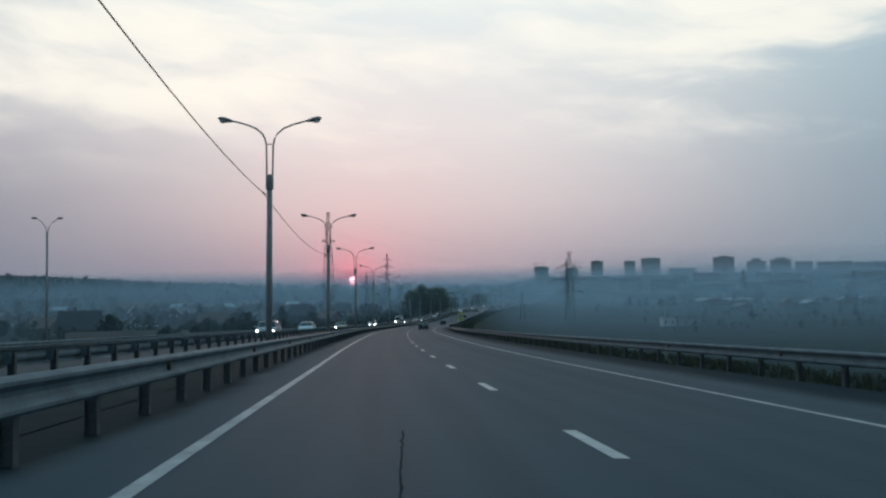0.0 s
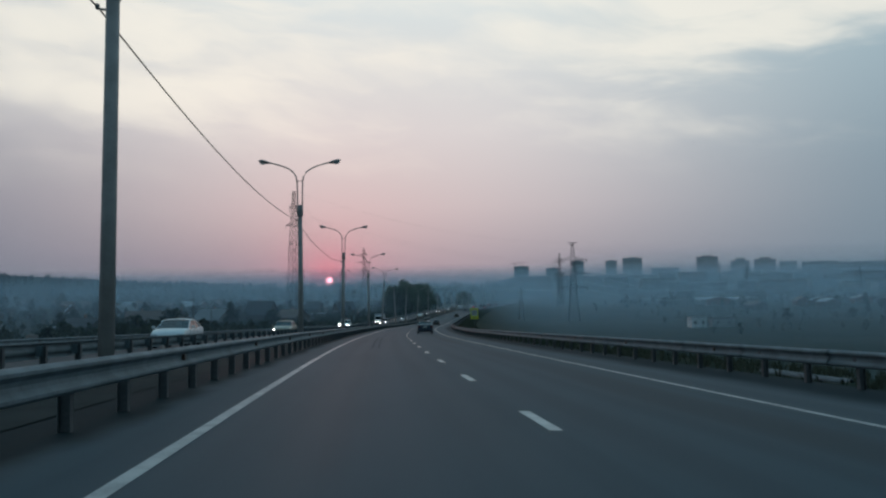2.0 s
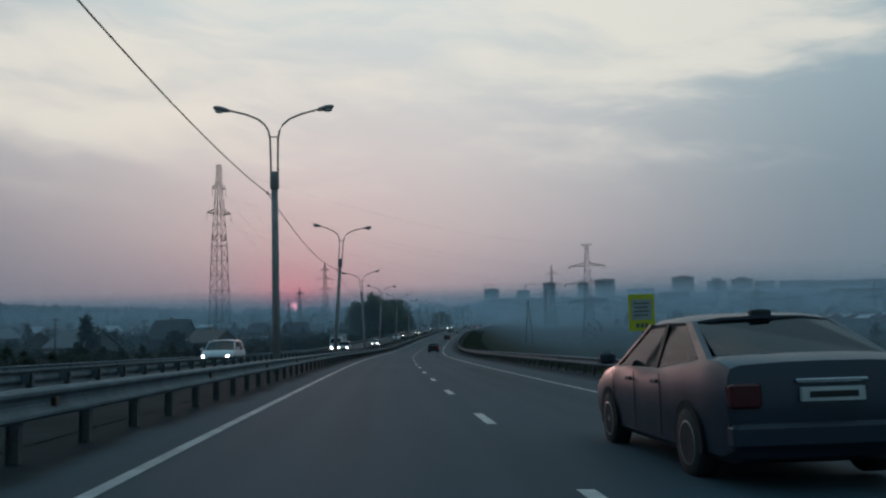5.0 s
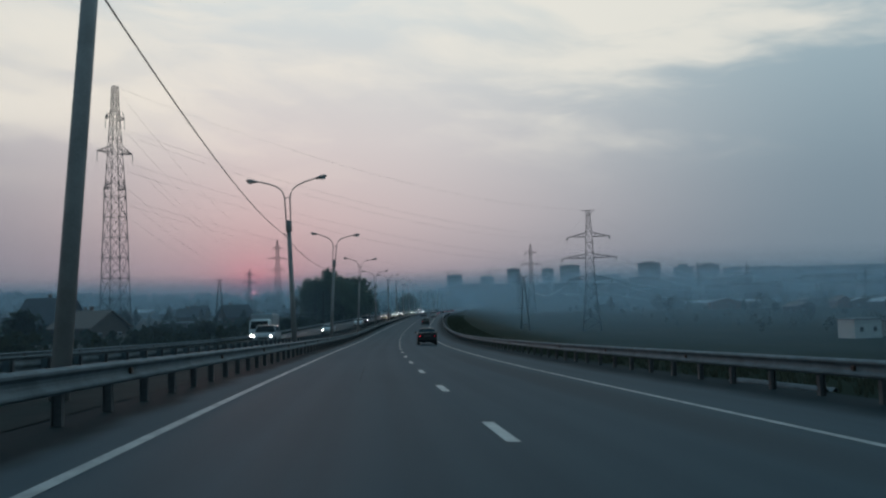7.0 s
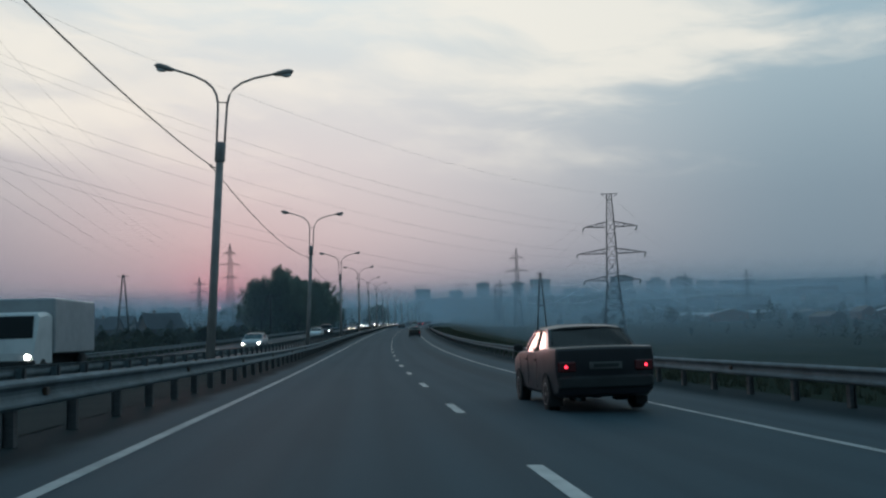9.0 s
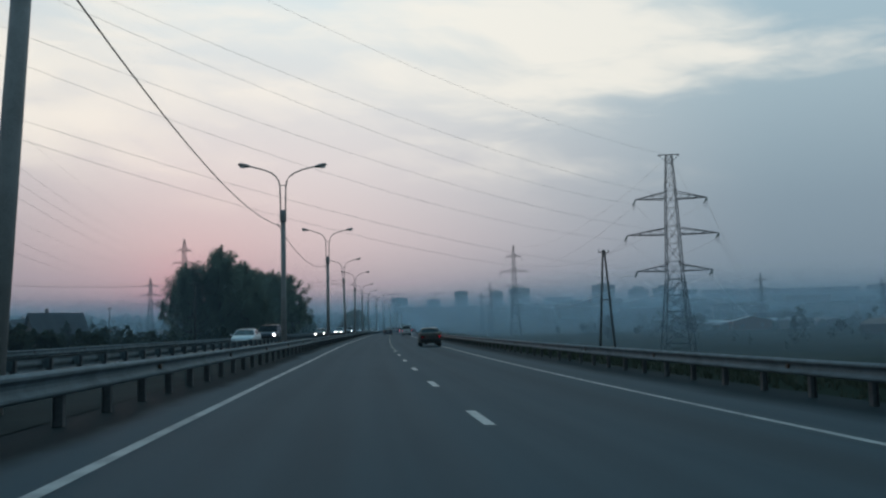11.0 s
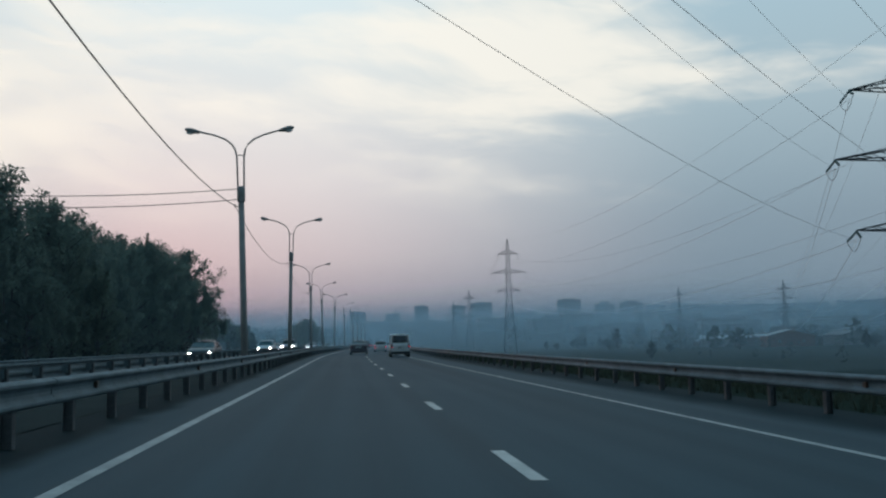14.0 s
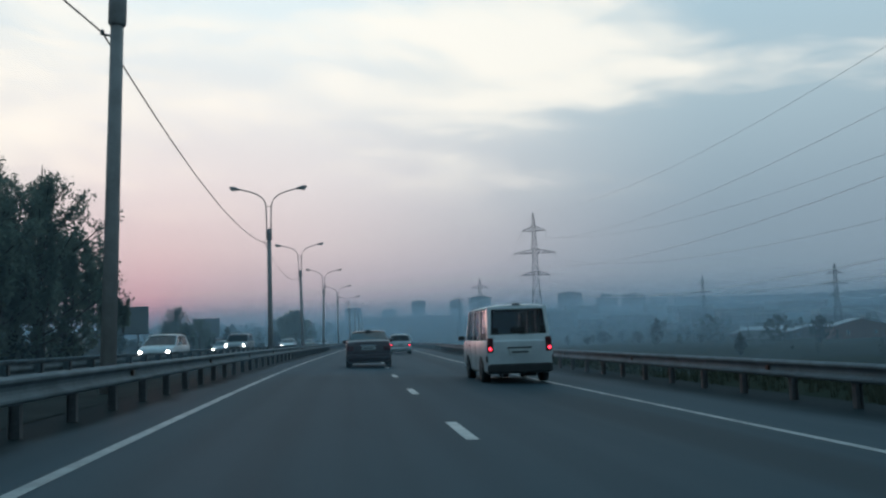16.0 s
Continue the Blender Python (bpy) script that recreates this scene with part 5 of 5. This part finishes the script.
spots = []
for i in range(700):
    y = 150 + 400 * rnd.random()
    lat = -24.5 - 45 * rnd.random() ** 1.7
    spots.append((hermite(y, 1) + lat, y))
far_wood("thicket", "dark scrub and weeds along the village edge", spots, 2.3, 8, 70, 0.10)
spots = []
for i in range(500):
    y = 120 + 500 * rnd.random()
    spots.append((hermite(y, 1) - 60 - 190 * rnd.random(), y))
far_wood("thicket", "dark garden shrubs between village houses", spots, 3.6, 9, 50, 0.10)
spots = []
for i in range(420):
    y = 330 + 480 * rnd.random()
    spots.append((hermite(y, 1) + 85 + 330 * rnd.random(), y))
far_wood("thicket", "dark scrub on the hazy valley floor", spots, 3.0, 10, 40, 0.11)

spots = []
for i in range(1300):
    y = 260 + 1000 * rnd.random()
    spots.append((hermite(y, 1) - 330 - 1300 * rnd.random(), y))
far_wood("distant_woods", "hazy trees on the slope above the village", spots, 8, 12, 26, 0.14)

# ---------------------------------------------------------------- village
BOARDS = [surface("dark_timber_boards", (0.065, 0.052, 0.045), 0.9, scale=1.2, stretch=(1, 1, 8), bump=0.2), surface("grey_boards", (0.13, 0.125, 0.115), 0.9, scale=1.2, stretch=(1, 1, 8)),
          surface("pale_plaster", (0.20, 0.195, 0.185), 0.9, scale=0.8), surface("brown_logs", (0.09, 0.062, 0.045), 0.9, scale=1.0, stretch=(1, 1, 6)), surface("brick_wall_dull", (0.17, 0.085, 0.06), 0.9, scale=2.0)]
ROOFS = [surface("slate_sheet_grey", (0.16, 0.168, 0.175), 0.8, scale=0.7, stretch=(6, 1, 1)), surface("dark_tar_roof", (0.045, 0.045, 0.05), 0.85, scale=0.8), surface("rusty_sheet_roof", (0.13, 0.08, 0.06), 0.75, scale=0.8, stretch=(6, 1, 1)),
         surface("pale_metal_roof", (0.36, 0.38, 0.40), 0.6, 0.1, scale=0.6, stretch=(6, 1, 1))]
PANE = surface("window_pane_dark", (0.03, 0.035, 0.04), 0.1)
FRAME = surface("window_frame_white", (0.5, 0.5, 0.48), 0.6)


def house(x, y, w, d, wall_h, roof_h, turn, wall, roof, label, group="village houses", flat=False, base=None):
    z = (land_z(x, y) if base is None else base) - 0.3
    h = thing("house" if not flat else "shed", label, "house" if not flat else "shed", pose(x, y, z, 0, 0, turn), group)
    q = Mesh()
    a, b = w / 2, d / 2
    if flat:
        q.box((-a, -b, 0), (a, b, wall_h))
    else:
        ring = lambda yy: [(-a, yy, 0), (a, yy, 0), (a, yy, wall_h), (0, yy, wall_h + roof_h - 0.12), (-a, yy, wall_h)]
        q.grid([ring(-b), ring(b)], False, True, True)
    part("walls", q, wall, h)
    q = Mesh()
    o = 0.45
    if flat:
        q.box((-a - 0.3, -b - 0.3, wall_h), (a + 0.3, b + 0.3, wall_h + 0.22))
    else:
        k = roof_h / a
        sec = [(-a - o, wall_h - o * k), (0, wall_h + roof_h), (a + o, wall_h - o * k), (a + o, wall_h - o * k - 0.15), (0, wall_h + roof_h - 0.16), (-a - o, wall_h - o * k - 0.15)]
        q.grid([[(xx, yy, zz) for xx, zz in sec] for yy in (-b - o, b + o)], False, True, True)
    part("roof", q, roof, h)
    if not flat:
        q = Mesh()
        q.box((a * 0.3, b * 0.2, wall_h + roof_h * 0.5), (a * 0.3 + 0.5, b * 0.2 + 0.5, wall_h + roof_h + 0.7), 0.03)
        part("chimney", q, BOARDS[4], h)
    for s in (-1, 1):
        for f in (-0.5, 0.5):
            q = Mesh()
            q.box((f * a - 0.45, s * (b + 0.02) - 0.03, wall_h * 0.38), (f * a + 0.45, s * (b + 0.02) + 0.03, wall_h * 0.38 + 1.1))
            win = part("window", q, FRAME, h)
            if x - hermite(min(max(y, -140), 1500), 1) < -120:
                continue
            q = Mesh()
            q.box((f * a - 0.37, s * (b + 0.055) - 0.008, wall_h * 0.38 + 0.08), (f * a + 0.37, s * (b + 0.055) + 0.008, wall_h * 0.38 + 1.02))
            part("pane", q, PANE, win)


house(-66.5, 332.2, 9.0, 10.0, 3.6, 3.0, 62, BOARDS[1], ROOFS[0], "grey boarded house with a grey sheet roof")
house(-62.7, 390.2, 10.5, 9.0, 3.8, 4.6, 80, BOARDS[0], ROOFS[1], "dark timber house with a steep dark roof")
house(-86.6, 364.2, 9.0, 8.0, 3.0, 3.2, 20, BOARDS[3], ROOFS[1], "brown log house with a black roof")
house(-95.4, 292.3, 12.0, 7.0, 2.6, 0.0, 10, BOARDS[2], ROOFS[3], "long pale shed with a flat metal roof", "village sheds", True)
house(-48.8, 444.1, 8.0, 6.0, 2.4, 0.0, 15, BOARDS[1], ROOFS[3], "low shed with a pale metal roof", "village sheds", True)
for i in range(78):
    y = 90 + 760 * rnd.random()
    lat = -44 - 250 * rnd.random() ** 1.2
    if 456 < y < 545 and lat > -60:
        continue
    k, r = rnd.randrange(5), rnd.randrange(4)
    if lat > -62 and y < 335:
        lat -= 30
    if lat > -110:
        k, r = (0, 1, 0, 3, 3)[k], (1, 1, 2, 1)[r]
    wn = ("dark timber", "grey boarded", "pale plastered", "brown log", "dull brick")[k]
    rn = ("grey sheet", "black tar", "rusty sheet", "pale metal")[r]
    if rnd.random() < 0.36:
        house(hermite(y, 1) + lat, y, rnd.uniform(5, 11), rnd.uniform(4, 6), rnd.uniform(2.1, 2.7), 0, rnd.uniform(-30, 30), BOARDS[k], ROOFS[r], "low %s shed with a flat %s roof" % (wn, rn), "village sheds", True)
    else:
        house(hermite(y, 1) + lat, y, rnd.uniform(6, 10), rnd.uniform(7, 10), rnd.uniform(2.6, 3.6), rnd.uniform(2.0, 3.6), rnd.uniform(0, 180), BOARDS[k], ROOFS[r], "%s village house with a gabled %s roof" % (wn, rn))
# the upper village on the slope
for i in range(60):
    y = 240 + 620 * rnd.random()
    lat = -150 - 520 * rnd.random()
    k, r = rnd.randrange(5), rnd.choice((0, 2, 3, 3))
    house(hermite(y, 1) + lat, y, rnd.uniform(7, 12), rnd.uniform(7, 12), rnd.uniform(2.8, 4.2), rnd.uniform(1.8, 3.4), rnd.uniform(0, 180), BOARDS[k], ROOFS[r],
          "%s house with a %s roof on the hazy slope" % (("dark timber", "grey boarded", "pale plastered", "brown log", "dull brick")[k], ("grey sheet", "black tar", "rusty sheet", "pale metal")[r]))
# workshop hall and poles beside the valley pylon
house(262, 824, 12.0, 50.0, 4.6, 1.6, 55, BOARDS[2], ROOFS[3], "long pale workshop hall with a metal roof in the haze", "valley workshops")
house(300, 850, 9.0, 16.0, 7.5, 3.0, 62, BOARDS[2], ROOFS[1], "tall pale house with a dark roof in the haze", "valley workshops")
# concrete huts in the valley
house(97.8, 385.5, 5.6, 7.0, 4.0, 0.0, -4, FRAME, ROOFS[0], "whitewashed concrete hut with a flat roof in the field", "valley huts", True)
house(107.8, 388.0, 8.0, 7.0, 3.5, 0.0, -8, CONCRETE, ROOFS[1], "grey concrete annex in the field", "valley huts", True)


def fence(x0, y0, x1, y1, h, mat, label):
    """A board fence; each panel is a part."""
    f = thing("fence", label, "fence", pose(x0, y0, land_z(x0, y0)), "village fences")
    n = max(int(math.hypot(x1 - x0, y1 - y0) / 3.0), 1)
    inv = f.matrix_basis.inverted()
    for k in range(n):
        a, b = k / n, (k + 0.98) / n
        p, q2 = Vector((x0 + (x1 - x0) * a, y0 + (y1 - y0) * a, 0)), Vector((x0 + (x1 - x0) * b, y0 + (y1 - y0) * b, 0))
        z = land_z(p.x, p.y) - 0.2
        d = (q2 - p).normalized()
        nrm = Vector((-d.y, d.x, 0)) * 0.04
        m = Mesh()
        m.grid([[p + nrm + Vector((0, 0, zz)), q2 + nrm + Vector((0, 0, zz)), q2 - nrm + Vector((0, 0, zz)), p - nrm + Vector((0, 0, zz))] for zz in (z, z + h)], False, True, True)
        part("panel", m, mat, f, at=inv)


for i in range(12):
    y0 = 100 + 33 * i + rnd.uniform(-6, 6)
    lat = -34 - 14 * rnd.random()
    fence(hermite(y0, 1) + lat, y0, hermite(y0 + 26, 1) + lat + rnd.uniform(-3, 3), y0 + 26, rnd.uniform(1.5, 2.0), BOARDS[rnd.randrange(2)], "weathered board fence along village gardens")


def utility_pole(x, y, h):
    p = thing("utility_pole", "dark timber utility pole by the roadside", "utility pole", pose(x, y, land_z(x, y) - 0.3), "timber utility poles")
    m = Mesh()
    m.tube([(0, 0, 0), (0, 0, h)], [0.14, 0.10], 8)
    part("shaft", m, TIMBER, p)
    m = Mesh()
    m.box((-0.7, -0.05, h - 0.5), (0.7, 0.05, h - 0.4))
    bar = part("cross_bar", m, TIMBER, p)
    for s in (-0.6, -0.2, 0.2, 0.6):
        m = Mesh()
        m.tube([(s, 0, h - 0.4), (s, 0, h - 0.3), (s, 0, h - 0.22)], [0.03, 0.05, 0.03], 6)
        part("insulator", m, PORCELAIN, bar)
    return Vector((x, y, land_z(x, y) - 0.3 + h - 0.3))


pole_a = utility_pole(-12.8, 452.0, 0.9 - land_z(-12.8, 452) + 0.3)
for x, y in ((207, 796), (226, 808), (186, 782)):
    utility_pole(x, y, 15.0)
for x, y in ((-60, 300), (-58, 345), (-70, 430), (-100, 390), (-52, 250), (-40, 540)):
    utility_pole(x, y, 8.5)
lamp12 = lamp_tops[12] + Vector((0.3, 0, 0.8))
for dz in (0.0, 0.5):
    m = Mesh()
    m.tube(sagging(pole_a + Vector((0, 0, -dz)), lamp12 + Vector((0, 0, -dz)), 0.6), 0.02, 5, True, False)
    tagged(part("service_cable", m, CABLE), "black service cable to a street lamp", "cable", "service cables")
m = Mesh()
m.tube(sagging(pole_a, (-52, 432, 2.0), 1.2), 0.02, 5, True, False)
tagged(part("service_cable", m, CABLE), "black service cable to a village house", "cable", "service cables")


def grass(name, label, lat0, lat1, y0, y1, count, tall, seed):
    """Rough tufts of grass, each a fan of bent blades."""
    r = random.Random(seed)
    m = Mesh()
    for i in range(count):
        y = y0 + (y1 - y0) * r.random()
        x = hermite(y, 1) + lat0 + (lat1 - lat0) * r.random()
        z = land_z(x, y) - 0.02
        for k in range(7):
            a = r.uniform(0, 6.28)
            h, lean = tall * r.uniform(0.4, 1.2), r.uniform(0.1, 0.6)
            d, w = Vector((math.cos(a), math.sin(a), 0)), Vector((-math.sin(a), math.cos(a), 0)) * 0.018
            p = Vector((x, y, z)) + d * r.uniform(0, 0.12)
            q = p + d * h * lean * 0.4 + Vector((0, 0, h * 0.6))
            m.poly([p - w, p + w, q + w * 0.8, q - w * 0.8])
            m.poly([q - w * 0.8, q + w * 0.8, q + d * h * lean * 0.6 + Vector((0, 0, h * 0.4))])
    tagged(part(name, m, GRASS), label, "grass", kind="stuff")


GRASS = leaf_material("rough_grass", (0.030, 0.042, 0.033), (0.060, 0.070, 0.050))
grass("grass", "rough grass tufts behind the outer guard rail", 7.7, 12.5, -2, 540, 9000, 0.27, 31)
grass("grass", "rough weeds beyond the oncoming carriageway", -24.5, -20.3, 20, 520, 4500, 0.35, 32)

# smaller street lamp beyond the oncoming carriageway
side_lamp = thing("street_lamp", "small dark double-armed street lamp on a side road", "street lamp", pose(-35.9, 80, land_z(-35.9, 80) - 0.2, 0, 0, 10))
top = 9.0 - (land_z(-35.9, 80) - 0.2)
m = Mesh()
m.tube([(0, 0, 0), (0, 0, top - 1.2)], [0.12, 0.09], 8)
part("pole", m, LAMPSTEEL, side_lamp)
for s in (-1, 1):
    m = Mesh()
    m.tube([(0, 0, top - 1.6), (s * 0.15, 0, top - 0.8), (s * 0.45, 0, top - 0.35), (s * 0.95, 0, top)], 0.035, 6)
    arm = part("arm", m, LAMPSTEEL, side_lamp)
    m = Mesh()
    m.ball((s * 1.1, 0, top + 0.03), (0.28, 0.12, 0.1), 10, 6)
    part("lamp_head", m, LAMPSTEEL, arm)


# ---------------------------------------------------------------- signs and boards
def road_sign():
    YEL = surface("sign_yellow_film", (0.62, 0.60, 0.02), 0.45, dark=(0.45, 0.42, 0.02), scale=2, amount=0.4)
    GREY = surface("sign_white_field", (0.42, 0.43, 0.42), 0.5)
    INK = surface("sign_faded_ink", (0.13, 0.13, 0.125), 0.6)
    x, y = 3.76, 191.7
    z = land_z(x, y)
    s = thing("road_sign", "tall yellow information board on a grey post", "road sign", pose(x, y, z, 0, 0, -4))
    bot, top = -3.72 - z, -2.15 - z
    q = Mesh()
    q.tube([(0, 0.06, -0.3), (0, 0.06, top - 0.1)], 0.045, 8)
    part("post", q, POSTSTEEL, s)
    q = Mesh()
    q.box((-0.56, -0.012, bot), (0.56, 0.012, top), 0.006)
    board = part("board", q, YEL, s, "fluorescent yellow board")
    q = Mesh()
    q.box((-0.44, -0.020, bot + 0.48), (0.44, -0.013, top - 0.22), 0.003)
    field = part("field", q, GREY, board, "pale grey text field")
    for k in range(4):
        q = Mesh()
        q.box((-0.34, -0.025, top - 0.42 - 0.17 * k), (0.34 - 0.07 * (k % 2), -0.021, top - 0.36 - 0.17 * k))
        part("text_bar", q, INK, field)
    for k in range(3):
        q = Mesh()
        q.box((-0.26 + 0.19 * k, -0.018, bot + 0.14), (-0.12 + 0.19 * k, -0.013, bot + 0.33))
        part("text_bar", q, INK, board)


road_sign()


def billboard(x, y, z0, z1, w, turn):
    g = land_z(x, y)
    b = thing("billboard", "blank grey billboard seen from behind beside the road", "billboard", pose(x, y, g, 0, 0, turn), "billboards")
    q = Mesh()
    q.box((-w / 2, -0.12, z0 - g), (w / 2, 0.12, z1 - g), 0.03)
    part("panel", q, surface("billboard_backing", (0.17, 0.18, 0.185), 0.8, scale=0.8, stretch=(5, 1, 1)), b)
    for s in (-0.3, 0.3):
        q = Mesh()
        q.tube([(s * w, 0.2, -0.3), (s * w, 0.2, z0 - g + 0.4)], 0.12, 8)
        part("post", q, POSTSTEEL, b)
    q = Mesh()
    q.box((-w / 2 - 0.05, -0.16, z0 - g - 0.15), (w / 2 + 0.05, 0.16, z0 - g), 0.02)
    part("ledge", q, POSTSTEEL, b)


billboard(-0.3, 584, -3.4, -0.1, 6.0, 6)
billboard(6.5, 678, -2.6, 1.6, 6.0, 6)

# ---------------------------------------------------------------- the town across the valley
BLOCK = [surface("panel_block_grey", (0.27, 0.28, 0.29), 0.85, scale=0.1, fine=0.6), surface("panel_block_pale", (0.36, 0.36, 0.35), 0.85, scale=0.1, fine=0.6), surface("panel_block_brick", (0.22, 0.17, 0.15), 0.85, scale=0.1, fine=0.6)]


def block(x, y, w, d, h, turn, mat, label, name="apartment_block", group="town blocks", crown=0.0, base=None):
    """A panel-built block of flats: storeys of windows on the two faces that are seen."""
    z = (land_z(x, y) if base is None else base) - 2
    b = thing(name, label, "building", pose(x, y, z, 0, 0, turn), group)
    q = Mesh()
    q.box((-w / 2, -d / 2, 0), (w / 2, d / 2, h + 2))
    if crown:
        q.box((-w * 0.25, -d * 0.25, h + 2), (w * 0.25, d * 0.25, h + 2 + crown))
    part("walls", q, mat, b)
    q = Mesh()
    q.box((-w / 2 - 0.05, -d / 2 - 0.05, h + 2.02), (w / 2 + 0.05, d / 2 + 0.05, h + 2.6))
    part("parapet", q, mat, b)
    storeys, cols = max(int(h / 3.0), 1), max(int(w / 3.4), 2)
    for k in range(storeys):
        q = Mesh()
        for c in range(cols):
            xx = -w / 2 + (c + 0.5) * w / cols
            q.box((xx - 0.8, -d / 2 - 0.1, 2 + k * 3 + 0.9), (xx + 0.8, -d / 2 - 0.02, 2 + k * 3 + 2.4))
        part("window_row", q, PANE, b)
    return b


def by_ray(az, dist):
    return math.sin(radians(az)) * dist, math.cos(radians(az)) * dist


for az, w, top_el in ((6.4, 34, 1.92), (8.35, 30, 1.78), (9.95, 28, 2.2), (12.0, 26, 2.15), (13.3, 44, 2.3)):
    x, y = by_ray(az, 2900)
    g = land_z(x, y)
    top = math.tan(radians(top_el)) * 2900
    block(x, y, w * 1.36, 30, max(top - g, 20), -az, BLOCK[1], "hazy high-rise tower block on the skyline", "tower_block", "skyline towers", 3.0)
for az, w, top_el, crown in ((17.7, 46, 2.25, 4), (19.6, 40, 1.95, 8), (21.0, 44, 2.0, 6), (22.3, 36, 1.85, 0), (24.0, 70, 1.80, 0), (26.4, 100, 1.72, 0), (29.4, 110, 1.70, 0), (32.5, 90, 1.62, 0), (35.6, 100, 1.62, 0), (15.2, 60, 1.65, 0), (39, 90, 1.6, 3), (42, 80, 1.55, 0)):
    x, y = by_ray(az, 2500)
    g = land_z(x, y)
    top = math.tan(radians(top_el)) * 2500
    block(x, y, w * 1.2, 24, max(top - g, 10), -az, BLOCK[rnd.randrange(3)], "long hazy block of flats on the ridge", "apartment_block", "skyline blocks", crown)
for i in range(60):
    az = rnd.uniform(7, 44)
    dist = rnd.uniform(1180, 1780)
    x, y = by_ray(az, dist)
    x += 40
    if x - hermite(min(y, 1500), 1) < 110:
        continue
    h = rnd.choice((6, 9, 12, 15, 15, 15))
    block(x, y, rnd.uniform(24, 70), 14, h, -az + rnd.uniform(-35, 35), BLOCK[rnd.randrange(3)], "hazy %d-storey block on the valley slope" % (h // 3), "apartment_block", "valley blocks")
for i in range(34):
    y = 610 + 290 * rnd.random()
    lat = 165 + 320 * rnd.random()
    x = hermite(y, 1) + lat
    r = rnd.randrange(4)
    house(x, y, rnd.uniform(8, 22), rnd.uniform(7, 11), rnd.uniform(3, 5), rnd.uniform(1.5, 2.6), rnd.uniform(-25, 25), BOARDS[rnd.randrange(5)], ROOFS[r], "low workshop with a %s roof in the hazy valley" % ("grey sheet", "black", "rusty", "pale metal")[r], "valley workshops")
for az in (5.5, 8.0, 9.2):
    x, y = by_ray(az + 0.5, 2880)
    z = land_z(x, y)
    c = thing("tower_crane", "faint tower crane over building sites on the skyline", "crane", pose(x, y, z), "tower cranes")
    top = math.tan(radians(2.15)) * 2880 - z
    q = Mesh()
    lattice_leg(q, 0, top, 1.0, 1.0, 14, 0.35)
    part("mast", q, LATTICE, c)
    q = Mesh()
    for s in (-1, 1):
        q.strut((-14, s, top), (34, s, top), 0.5)
        q.strut((34, s, top), (0, 0, top + 5), 0.3)
    part("jib", q, LATTICE, c)

# ---------------------------------------------------------------- tinted sheets imitating smoke haze over valley and village
def veil(name, x0, x1, y, top, density, color, label, left, right):
    m = Mesh()
    n = 30
    rows = []
    for zz in (0, 1):
        row = []
        for k in range(n + 1):
            x = x0 + (x1 - x0) * k / n
            row.append((x, y + 6 * math.sin(x * 0.011 + y), (-30 if zz == 0 else top)))
        rows.append(row)
    m.grid(rows)
    ob = part(name, m, smoke(name + "_air", density, color, left / (x1 - x0), right / (x1 - x0)))
    ob.visible_shadow = False
    tagged(ob, label, "smoke", kind="stuff")


# haze put into the sheets' colours, to blue and pale what lies behind
VALLEY_HAZE, VILLAGE_HAZE, FAR_HAZE, HIGH_HAZE = (0.50, 0.75, 0.92), (0.42, 0.61, 0.76), (0.43, 0.66, 0.82), (0.64, 0.79, 0.91)


def thinning(gap, clear=640.0):
    """Share of the light that the imitated haze takes over a gap; clear: metres in which it takes two thirds."""
    return 1 - math.exp(-gap / clear)


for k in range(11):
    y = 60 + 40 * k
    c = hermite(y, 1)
    veil("haze_sheet", c + 9, c + 2400, y, 9, thinning(40, 760), VALLEY_HAZE, "see-through blue sheet imitating smoke haze over the valley", 14, 500)
    veil("haze_sheet", c - 2200, c - 8.6, y, 20, thinning(40, 820), VILLAGE_HAZE, "see-through grey sheet imitating smoke haze over the village", 500, 10)
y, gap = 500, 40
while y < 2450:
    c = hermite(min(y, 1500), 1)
    veil("haze_sheet", c - 2600, c + 3000, y, 16 + 0.041 * (y - 500), thinning(gap), VALLEY_HAZE if y < 760 else FAR_HAZE, "see-through blue sheet imitating smoke haze across the distance", 500, 500)
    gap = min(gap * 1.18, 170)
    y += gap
# taller sheets, added to pale the skyline towers
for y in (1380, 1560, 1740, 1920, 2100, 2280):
    veil("haze_sheet", 150, 2900, y, 38 + 0.054 * (y - 500), 0.14, HIGH_HAZE, "tall see-through sheet imitating haze before the skyline of the town", 420, 500)
